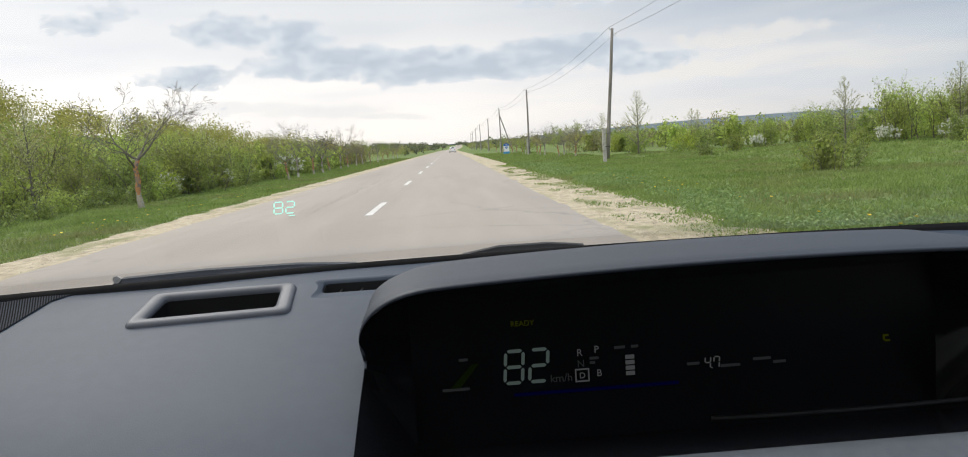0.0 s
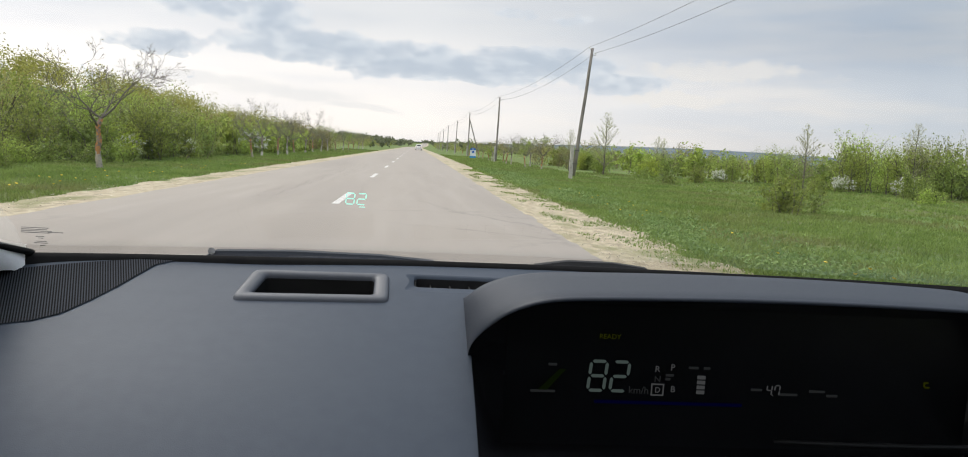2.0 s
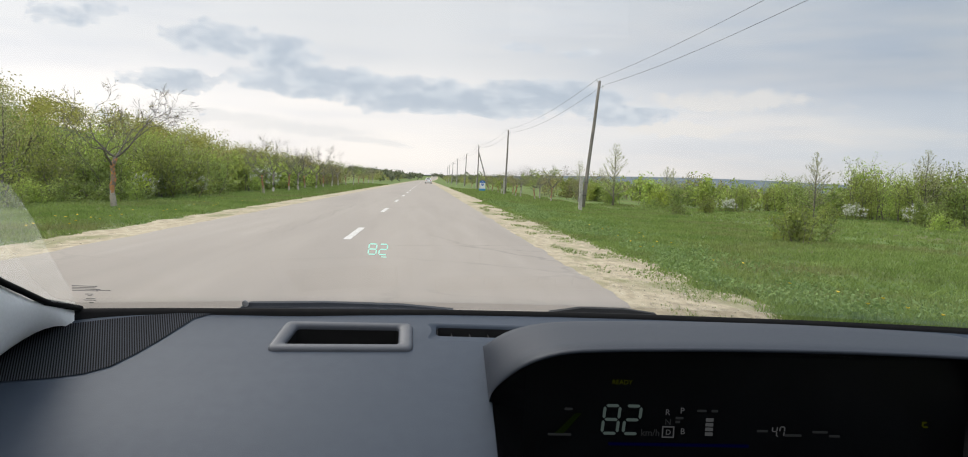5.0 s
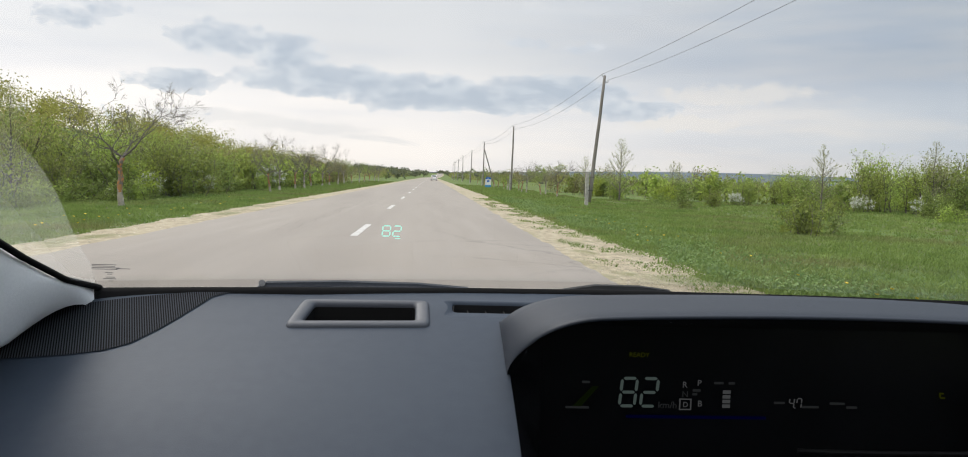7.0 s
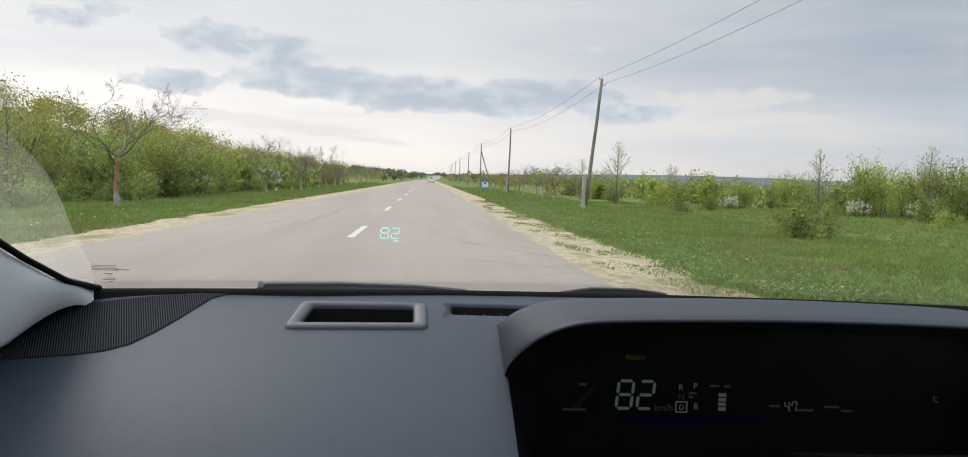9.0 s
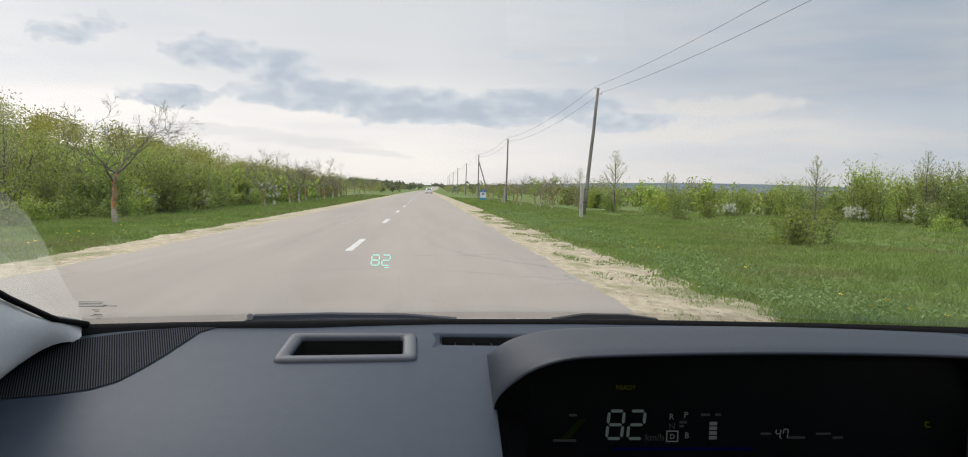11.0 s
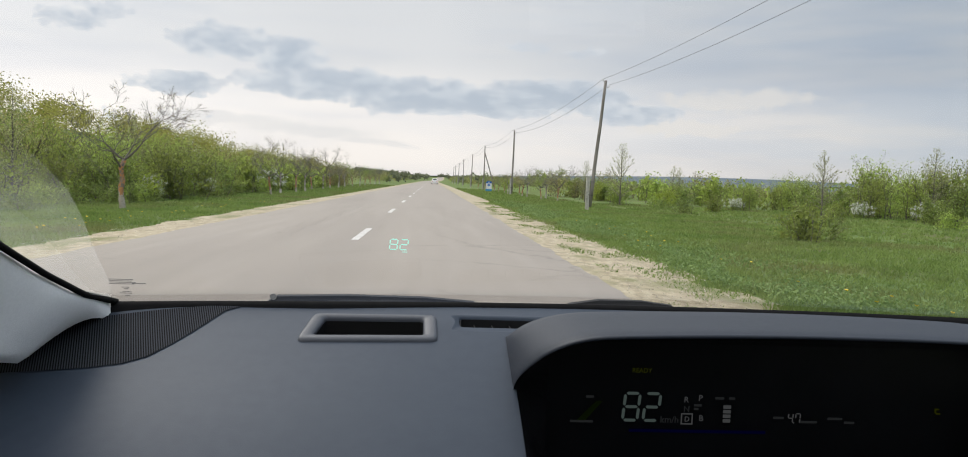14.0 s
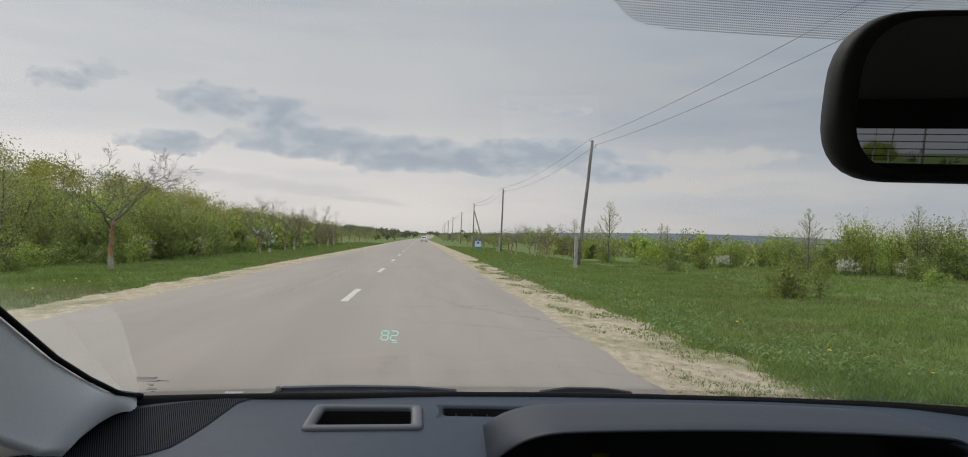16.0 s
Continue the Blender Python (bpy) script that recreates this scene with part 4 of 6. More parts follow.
n = 6500
wx = 3.95 + np.abs(gr.normal(size=n)) * 1.5
wy = 7 + 46 * gr.random(n) ** 1.5
keep = np.array([noise.noise((a * 0.9, b * 0.35, 9)) > -0.05 for a, b in zip(wx, wy)])
wx, wy = np.repeat(wx[keep], 4), np.repeat(wy[keep], 4)
wx, wy = wx + gr.normal(size=len(wx)) * 0.07, wy + gr.normal(size=len(wx)) * 0.07
wz = land(wx, wy) + gr.uniform(0.01, 0.14, len(wx))
v, f = leaf_quads(np.stack([wx, wy, wz], -1), gr.uniform(0.015, 0.034, len(wx)) + 0.0006 * wy, gr, aspect=0.5)
WEED = material("broad_weed_leaves", ((0.3, (0.150, 0.228, 0.066)), (0.7, (0.235, 0.318, 0.104))), scale=0.8, rough=0.6, island=0.12, trans=0.3, spec=0.25)
tagged(new("verge_weeds", quick_mesh("verge_weeds", v, f, WEED)), "leafy green weeds along the edge of the gravel", "weeds", kind="stuff")

n = 3600
sx = np.concatenate([gr.uniform(2.45, 4.1, n * 2 // 3), gr.uniform(-6.6, -5.5, n - n * 2 // 3)])
sy = 6 + 34 * gr.random(n) ** 1.5
s = gr.uniform(0.005, 0.020, n)
oct_v = np.array([(1, 0, 0), (0, 1, 0), (-1, 0, 0), (0, -1, 0), (0, 0, 0.35), (0, 0, -0.35)], float)
v = (oct_v[None] * gr.uniform(0.6, 1.3, (n, 6, 1))) * s[:, None, None] + np.stack([sx, sy, np.full(n, -0.018) + 0.1 * s], -1)[:, None]
tri = np.array([(0, 1, 4), (1, 2, 4), (2, 3, 4), (3, 0, 4), (1, 0, 5), (2, 1, 5), (3, 2, 5), (0, 3, 5)])
f = (np.arange(n)[:, None, None] * 6 + tri[None]).reshape(-1, 3)
tagged(new("gravel_bits", quick_mesh("gravel_bits", v.reshape(-1, 3), f, STONE_BIT)), "loose pale limestone bits on the shoulder", "gravel", kind="stuff")

flower = None
for k in range(46):
    if k < 26:
        x, y = float(gr.uniform(-8.4, -6.9)), 11 + 22 * float(gr.random()) + (k % 5) * 0.1
    else:
        x, y = float(gr.uniform(4.4, 6.2)), 7.5 + 20 * float(gr.random())
    if flower is None:
        bm = bmesh.new()
        r = bmesh.ops.create_cone(bm, cap_ends=True, segments=10, radius1=0.012, radius2=0.026, depth=0.014)
        flower = part("dandelion", bm, PETAL, None)
        fm = flower.data
        v, f = tube([(0, 0, -0.16), (0.004, 0.002, -0.08), (0, 0, -0.005)], [0.003, 0.003, 0.003], 4)
        stem_me = bpy.data.meshes.new("stem")
        stem_me.from_pydata(v, [], f)
        stem_me.materials.append(GRASS)
        ob = flower
    else:
        ob = new("dandelion", fm)
    st = new("stem", stem_me)
    st.parent = ob
    tagged(ob, "yellow dandelion flower in the verge grass", "flower", "dandelions")
    ob.location = (x, y, float(land(x, y)) + 0.15)
    ob.rotation_euler = (0.2 * math.sin(k), 0.2 * math.cos(k * 2), k)


# ---------------------------------------------------------------- line of poles
def utility_pole(x, y, height, lean, brace=False):
    p = thing("utility_pole", "weathered wooden utility pole with a slanting brace" if brace else "weathered grey wooden utility pole bound to a concrete stub", "pole", (x, y, float(land(x, y))), "roadside poles")
    top = Vector((lean * height, 0, height))
    v, f = tube([top * (k / 6) + Vector((0.01 * math.sin(k * 2.0), 0, 0.22)) for k in range(7)], [0.115 - 0.006 * k for k in range(7)], 12)
    mesh_object("pole", v, f, POLE_WOOD, p, smooth=True)
    bm = bmesh.new()
    box(bm, (-0.25, -0.12, -0.4), (-0.06, 0.10, 1.95), 0.02)
    part("concrete_stub", bm, CONCRETE, p, "rough grey concrete footing stub")
    for z in (0.92, 1.68):
        ring = []
        for k in range(20):
            a = 2 * math.pi * k / 20
            ring.append((-0.06 + 0.205 * math.cos(a) + lean * z, 0.155 * math.sin(a), z + 0.22 * 0 + 0.01 * math.sin(a)))
        v, f = tube(ring + ring[:1], [0.016] * 21, 6, False)
        mesh_object("wire_band", v, f, WIRE, p, "dark twisted binding wire")
    for side, z in ((-0.16, height + 0.15), (0.20, height - 0.17)):
        v, f = tube([(top.x * 0.97, 0, z), (top.x + side, 0, z), (top.x + side, 0, z + 0.1)], [0.012, 0.012, 0.012], 6)
        hook = mesh_object("hook", v, f, WIRE, p)
        v, f = tube([(top.x + side, 0, z + 0.07), (top.x + side, 0, z + 0.10), (top.x + side, 0, z + 0.12), (top.x + side, 0, z + 0.17)], [0.035, 0.042, 0.03, 0.02], 10)
        mesh_object("insulator", v, f, PORCELAIN, hook, "white porcelain insulator", True)
    if brace:
        foot = Vector((2.0, -0.2, 0))
        head = top * 0.88
        a, b = foot.lerp(head, 0.06), head
        v, f = tube([a.lerp(b, k / 5) for k in range(6)], [0.095] * 6, 10)
        mesh_object("brace", v, f, POLE_WOOD, p, "slanting timber brace", True)
        v, f = tube([foot + Vector((0.05, 0.12, -0.2)), foot.lerp(head, 0.22) + Vector((0.04, 0.12, 0))], [0.09, 0.09], 8)
        mesh_object("brace_stub", v, f, CONCRETE, p)
        for u in (0.1, 0.18):
            c = foot.lerp(head, u) + Vector((0.02, 0.06, 0))
            ring = [c + Vector((0.16 * math.cos(2 * math.pi * k / 14), 0.17 * math.sin(2 * math.pi * k / 14), 0)) for k in range(15)]
            v, f = tube(ring, [0.014] * 15, 5, False)
            mesh_object("wire_band", v, f, WIRE, p)
    return Vector((x + top.x, y, float(land(x, y)) + height))


POLES = [(9.8, -176, 7.3, 0.05, False), (9.6, -132, 7.2, 0.08, False), (9.4, -88, 7.3, 0.04, False), (9.4, -43.5, 7.3, 0.06, False), (9.4, 0.5, 7.2, 0.05, False), (9.2, 44.5, 7.3, 0.085, False), (9.2, 88.5, 7.2, 0.01, False), (8.9, 132, 7.3, 0.0, True), (9.0, 176, 7.2, 0.02, False), (9.0, 220, 7.2, -0.01, False), (9.1, 264, 7.2, 0.02, False), (9.4, 308, 7.2, 0.0, False), (9.8, 352, 7.2, 0.02, False)]
tops = [utility_pole(*p) for p in POLES]
for side, dz, sag in ((-0.16, 0.30, 0.5), (0.20, -0.02, 0.6)):
    pts = []
    for a, b in zip(tops, tops[1:]):
        for k in range(16):
            u = k / 16
            q = a.lerp(b, u)
            pts.append(Vector((q.x + side, q.y, q.z + dz - sag * 4 * u * (1 - u))))
    v, f = tube(pts, [0.0055 + 0.00005 * max(0, q.y) for q in pts], 5, False)
    tagged(mesh_object("overhead_wire", v, f, WIRE), "thin dark overhead wire hung between the poles", "wire", "overhead wires")


# ---------------------------------------------------------------- kilometre stone
STONE_WHITE = material("painted_white_concrete", ((0.3, (0.66, 0.67, 0.68)), (0.7, (0.80, 0.80, 0.80))), scale=12, rough=0.7, stains=(5, (0.50, 0.50, 0.47), 0.6, 0.8))
STONE_BLUE = material("painted_blue_concrete", ((0.3, (0.010, 0.10, 0.42)), (0.7, (0.015, 0.13, 0.52))), scale=12, rough=0.6)
STONE_LIGHT_BLUE = material("painted_light_blue_concrete", ((0.3, (0.03, 0.22, 0.50)), (0.7, (0.04, 0.28, 0.58))), scale=12, rough=0.6, stains=(7, (0.20, 0.25, 0.28), 0.6, 0.75))


def lettering(name, text, size, mat, parent, at, turn=(math.pi / 2, 0, 0), depth=0.002, slant=0.0):
    cu = bpy.data.curves.new(name, "FONT")
    cu.body, cu.size, cu.extrude, cu.align_x, cu.align_y = text, size, depth, "CENTER", "CENTER"
    cu.shear = slant
    tmp = bpy.data.objects.new(name, cu)
    me = bpy.data.meshes.new_from_object(tmp)
    bpy.data.objects.remove(tmp)
    me.materials.append(mat)
    ob = new(name, me)
    ob.parent = parent
    ob.location, ob.rotation_euler = at, turn
    return ob


def slab(profile, y0, y1):
    """An upright slab from a profile of (x, z)."""
    a = [(x, y0, z) for x, z in profile]
    b = [(x, y1, z) for x, z in profile]
    return loft([a, b], True, True)


KM = thing("kilometre_stone", "white and blue painted kilometre stone with a rounded top", "milestone", (8.3, 112.0, float(land(8.3, 112))))
KM.rotation_euler, KM.scale = (0, 0, radians(-4)), (1.0, 1.0, 1.0)
arc = [(0.42 * math.cos(a), 1.25 + 0.34 * math.sin(a)) for a in np.linspace(0, math.pi, 17)]
v, f = slab([(-0.42, 0.42), (0.42, 0.42), (0.42, 1.25)] + arc[1:-1] + [(-0.42, 1.25)], -0.13, 0.13)
mesh_object("stone_body", v, f, STONE_WHITE, KM)
v, f = slab([(0.425, 1.24)] + [(x * 1.012, z + 0.004) for x, z in arc] + [(-0.425, 1.24)], -0.137, 0.137)
mesh_object("blue_cap", v, f, STONE_BLUE, KM, "bright blue painted cap")
v, f = slab([(-0.46, -0.1), (0.46, -0.1), (0.44, 0.42), (-0.44, 0.42)], -0.16, 0.16)
mesh_object("stone_foot", v, f, STONE_LIGHT_BLUE, KM, "light blue painted foot")
v, f = slab([(-0.18, 1.14), (-0.18, 0.92), (0, 0.80), (0.18, 0.92), (0.18, 1.14)], -0.142, -0.128)
mesh_object("shield", v, f, STONE_BLUE, KM, "blue road-number shield")
lettering("number", "33", 0.27, STONE_WHITE, KM, (0, -0.140, 1.40))
lettering("road_number", "R-66", 0.135, STONE_WHITE, KM, (0, -0.145, 1.01))
for k in range(14):
    bm = bmesh.new()
    bmesh.ops.create_icosphere(bm, subdivisions=1, radius=0.09)
    for q in bm.verts:
        q.co *= 0.7 + 0.5 * noise.random()
        q.co.z *= 0.6
    a = 6.283 * k / 14
    ob = part("white_rock", bm, STONE_BIT, None)
    tagged(ob, "small whitewashed rock round the kilometre stone", "rock", "rocks round the stone")
    ob.location = (8.3 + 0.95 * math.cos(a), 112 + 0.6 * math.sin(a), float(land(8.3, 112)) + 0.02)


# ---------------------------------------------------------------- white car far ahead on the road
WHITE_PAINT = plain("white_car_paint", (0.75, 0.75, 0.75), 0.35)
DARK_GLASS = plain("dark_car_glass", (0.02, 0.022, 0.025), 0.1)
RED_LAMP = plain("red_lamp_plastic", (0.45, 0.02, 0.02), 0.3)


def shaped(sections):
    """A body from (y, half width, lower z, upper z, upper half width) sections, with rounded shoulders."""
    rings = []
    for y, hw, z0, z1, tw in sections:
        h = z1 - z0
        right = [(hw * 0.93, z0), (hw, z0 + 0.2 * h), (hw, z0 + 0.55 * h), ((hw + tw) / 2, z0 + 0.85 * h), (tw, z1 - 0.03 * h), (tw * 0.6, z1)]
        rings.append([(x, y, z) for x, z in right] + [(-x, y, z) for x, z in reversed(right)])
    return loft(rings, True, True)


def wheel(parent, x, y, r, wd, rim_mat):
    prof = [(0.62 * r, -0.5 * wd), (0.9 * r, -0.5 * wd), (r, -0.32 * wd), (r, 0.32 * wd), (0.9 * r, 0.5 * wd), (0.62 * r, 0.5 * wd)]
    rings = [[(x + b, y + a * math.cos(t), r + a * math.sin(t)) for a, b in prof] for t in np.linspace(0, 2 * math.pi, 25)]
    v, f = loft(rings, True)
    w = new("wheel")
    w.parent = parent
    mesh_object("tyre", v, f, TYRE, w, smooth=True)
    bm = bmesh.new()
    r2 = bmesh.ops.create_cone(bm, cap_ends=True, segments=20, radius1=0.62 * r, radius2=0.55 * r, depth=0.7 * wd)
    for q in bm.verts:
        q.co = Vector((x + q.co.z * (1 if x > 0 else -1), y + q.co.x, r + q.co.y))
    part("rim", bm, rim_mat, w)
    return w


VAN = thing("white_car", "white car on the road far ahead", "car", (0.9, 215, 0.02))
v, f = shaped([(-2.1, 0.80, 0.45, 0.95, 0.70), (-1.95, 0.86, 0.28, 1.1, 0.74), (-1.0, 0.88, 0.25, 1.1, 0.76), (1.0, 0.88, 0.25, 1.05, 0.76), (1.9, 0.84, 0.28, 0.95, 0.7), (2.1, 0.74, 0.4, 0.8, 0.6)])
mesh_object("body", v, f, WHITE_PAINT, VAN, smooth=False)
v, f = shaped([(-2.0, 0.74, 1.05, 1.12, 0.72), (-1.7, 0.74, 1.05, 1.5, 0.60), (-0.2, 0.75, 1.03, 1.58, 0.60), (0.6, 0.74, 1.0, 1.5, 0.58), (1.3, 0.7, 0.98, 1.04, 0.66)])
mesh_object("cabin", v, f, WHITE_PAINT, VAN)
v, f = slab([(-0.60, 1.12), (0.60, 1.12), (0.5, 1.44), (-0.5, 1.44)], -1.99, -1.78)
mesh_object("rear_window", v, f, DARK_GLASS, VAN)
for sx in (-1, 1):
    bm = bmesh.new()
    box(bm, (0.6 * sx - 0.12, -2.13, 0.75), (0.6 * sx + 0.12, -1.98, 0.95), 0.02)
    part("tail_lamp", bm, RED_LAMP, VAN, "red tail lamp")
    for wy in (-1.3, 1.3):
        wheel(VAN, 0.78 * sx, wy, 0.32, 0.2, BODY_PAINT)


# ---------------------------------------------------------------- the car's cabin
BASE = [(-0.60, 1.11), (-0.52, 1.145), (-0.43, 1.180), (-0.32, 1.204), (-0.2, 1.224), (0.06, 1.259), (0.25, 1.272), (0.40, 1.272), (0.65, 1.262), (0.87, 1.24), (1.0, 1.205), (1.08, 1.17), (1.16, 1.12)]


def base_y(x):
    return float(np.interp(x, [p[0] for p in BASE], [p[1] for p in BASE]))


def dash_z(x, y):
    """The upper face of the dashboard."""
    z = 1.051 + 0.34 * (y - 1.14)
    if y > 1.18:
        z = 1.0646 + 0.34 * (y - 1.18) * max(0.35, 1 - (y - 1.18) * 6)
    gap = base_y(x) - y
    if x < -0.12 and gap < 0.16:
        z += 0.011 * float(step(-0.12, -0.42, x)) * (1 - max(gap, 0.0) / 0.16) ** 1.5
    if gap < 0.04:
        z += 0.0035 * (1 - max(gap, 0.0) / 0.04) ** 2
    if y < 0.99:
        z -= 0.45 * (0.99 - y) ** 2
    if y < 0.80:
        z -= 1.6 * (0.80 - y) ** 2
    if x < -0.50:
        z -= 0.9 * (-0.50 - x) ** 2
    return z


DASHBOARD = thing("dashboard", "grey-blue soft plastic car dashboard under the windscreen", "dashboard")
HUD_OUT = [(-0.173, 1.130), (-0.159, 1.202), (0.019, 1.207), (0.021, 1.138)]
HUD_IN = [(-0.151, 1.148), (-0.141, 1.194), (-0.001, 1.198), (0.0, 1.154)]
SLOT = (0.054, 0.305, 1.181, 1.209)


def inside(poly, x, y):
    hit = False
    for (ax, ay), (bx, by) in zip(poly, poly[1:] + poly[:1]):
        if (ay > y) != (by > y) and x < (bx - ax) * (y - ay) / (by - ay) + ax:
            hit = not hit
    return hit


mid_poly = [((a[0] + b[0]) / 2, (a[1] + b[1]) / 2) for a, b in zip(HUD_OUT, HUD_IN)]
cols, rows = np.linspace(-0.62, 1.16, 179), np.linspace(0, 1, 90)
verts, faces = [], []
for r in rows:
    for x in cols:
        y = 0.50 + (base_y(x) + 0.012 - 0.50) * r
        verts.append((x, y, dash_z(x, y)))
nc = len(cols)
for i in range(len(rows) - 1):
    for j in range(nc - 1):
        q = (i * nc + j, i * nc + j + 1, (i + 1) * nc + j + 1, (i + 1) * nc + j)
        cx = sum(verts[k][0] for k in q) / 4
        cy = sum(verts[k][1] for k in q) / 4
        if 0.1225 < cx < 0.794 and 0.868 < cy < 1.15:
            continue
        if inside(mid_poly, cx, cy) or (SLOT[0] - 0.009 < cx < SLOT[1] + 0.009 and SLOT[2] - 0.007 < cy < SLOT[3] + 0.007):
            continue
        faces.append(q)
mesh_object("top_panel", verts, faces, DASH, DASHBOARD, smooth=True)


def rounded(poly, r, n=6):
    """A polygon with its corners rounded, as an even list of points."""
    out = []
    for i, p in enumerate(poly):
        a, b = Vector(poly[i - 1]), Vector(poly[(i + 1) % len(poly)])
        p = Vector(p)
        u, w = (a - p).normalized() * r, (b - p).normalized() * r
        for k in range(n + 1):
            s = k / n
            out.append((p + u) * (1 - s) ** 2 + p * 2 * s * (1 - s) + (p + w) * s * s)
    return out


outer, inner = rounded(HUD_OUT, 0.011), rounded(HUD_IN, 0.0055)
rings = []
for s, dz in ((0.0, -0.002), (0.04, 0.0022), (0.14, 0.0044), (0.3, 0.0052), (0.75, 0.0036), (0.95, 0.0016), (1.0, -0.002), (1.0, -0.02)):
    rings.append([(*(a.lerp(b, s)), dash_z(*a.lerp(b, s)) + dz) for a, b in zip(outer, inner)])
v, f = loft(rings)
bezel = mesh_object("projector_bezel", v, f, BEZEL, DASHBOARD, "raised satin grey frame round the head-up projector", True)
well = [[(*b, dash_z(*b) - 0.003) for b in inner], [(b[0], b[1] - 0.01, dash_z(*b) - 0.05) for b in inner], [(b[0] * 0.2 - 0.06, 1.17, 1.005) for b in inner]]
v, f = loft(well)
mesh_object("projector_well", v, f, WELL, bezel, "black recess")

# defroster slot with its fins
x0, x1, y0, y1 = SLOT
slot_ring = rounded([(x0, y0), (x0, y1), (x1, y1), (x1, y0)], 0.006, 4)
grown = rounded([(x0 - 0.0025, y0 - 0.0025), (x0 - 0.0025, y1 + 0.0025), (x1 + 0.0025, y1 + 0.0025), (x1 + 0.0025, y0 - 0.0025)], 0.008, 4)
v, f = loft([[(*p, dash_z(*p) - 0.004) for p in grown], [(*p, dash_z(*p) - 0.002) for p in slot_ring], [(*p, dash_z(*p) - 0.025) for p in slot_ring], [(p[0] * 0.3 + 0.12, 1.196, 1.035) for p in slot_ring]])
wide = rounded([(x0 - 0.024, y0 - 0.018), (x0 - 0.024, y1 + 0.018), (x1 + 0.024, y1 + 0.018), (x1 + 0.024, y0 - 0.018)], 0.008, 4)
fv, ff = loft([[(*p, dash_z(*p) - 0.0006) for p in wide], [(*p, dash_z(*p) + 0.0008) for p in grown], [(*p, dash_z(*p) - 0.006) for p in grown]])
mesh_object("vent_flange", fv, ff, DASH, DASHBOARD, smooth=True)
slot = mesh_object("defroster_vent", v, f, BLACK, DASHBOARD, "thin black defroster slot")
for k in range(9):
    x = x0 + 0.02 + k * 0.026
    bm = bmesh.new()
    box(bm, (x - 0.001, y0 + 0.002, 1.052), (x + 0.001, y1 - 0.002, dash_z(x, 1.196) - 0.006))
    part("fin", bm, SEAL, slot)

# speaker mesh at the foot of the pillar
edge_r = [(-0.262, 1.2155), (-0.283, 1.195), (-0.297, 1.170), (-0.312, 1.142), (-0.330, 1.113), (-0.352, 1.084), (-0.378, 1.068), (-0.412, 1.058), (-0.455, 1.050), (-0.505, 1.042), (-0.56, 1.030)]
edge_l = [(max(-0.58, a[0] - (0.30 - 0.027 * i)), min(base_y(max(-0.58, a[0] - (0.30 - 0.027 * i))) - 0.002, a[1])) for i, a in enumerate(edge_r)]
verts, faces, n = [], [], 30
for a, b in zip(edge_r, edge_l):
    for k in range(n):
        u = k / (n - 1)
        x, y = a[0] + (b[0] - a[0]) * u, a[1] + (b[1] - a[1]) * u
        y = min(y, base_y(x) - 0.004)
        verts.append((x, y, dash_z(x, y) + 0.0014))
for i in range(len(edge_r) - 1):
    for k in range(n - 1):
        faces.append((i * n + k, i * n + k + 1, (i + 1) * n + k + 1, (i + 1) * n + k))
mesh_object("speaker_grille", verts, faces, GRILLE, DASHBOARD, "fine black perforated speaker mesh", True)

# instrument cowl: an arch whose mouth slants back towards its feet
XL, XR = 0.116, 0.800


def cowl_point(u, lip):
    """A point of the arch: u from the left foot 0 to the right foot 1; lip 0 at the mouth, 1 at the back."""
    rx, p = 0.104 + 0.018 * lip, 2 / (3.2 - 0.65 * lip)
    if u < 0.3:
        a = u / 0.3 * math.pi / 2
        x, h = XL + rx * (1 - max(0.0, math.cos(a)) ** p), math.sin(a) ** p
    elif u > 0.7:
        a = (1 - u) / 0.3 * math.pi / 2
        x, h = XR - rx * (1 - max(0.0, math.cos(a)) ** p), math.sin(a) ** p
    else:
        x, h = XL + rx + (XR - XL - 2 * rx) * (u - 0.3) / 0.4, 1.0
    crown = 0.010 * (1 - ((x - (XL + XR) / 2) / 0.34) ** 2)
    mouth = 1.037 - 0.150 * h ** 1.4
    y = mouth + (1.165 - mouth) * lip
    top = 1.112 + crown - 0.008 * min(lip, 0.6) - 0.055 * max(0.0, (lip - 0.6) / 0.4) ** 2.2
    foot = dash_z(x, y) - 0.002
    return Vector((x, y, foot + (top - foot) * h))


U = np.linspace(0, 1, 61)
rings = []
for lip in (0.0, 0.012, 0.03, 0.06, 0.09, 0.15, 0.3, 0.45, 0.6, 0.75, 0.88, 1.0):
    ring = [cowl_point(u, lip) for u in U]
    if lip == 0.0:
        ring = [p + Vector((0, 0.004, -0.006)) for p in ring]
    elif lip < 0.11:
        ring = [p + Vector((0, 0, -0.0045 * (1 - lip / 0.11) ** 2)) for p in ring]
    rings.append(ring)
v, f = loft(rings, False)
cowl = mesh_object("instrument_cowl", v, f, HOOD, DASHBOARD, "dark grey arched cowl over the instruments", True)
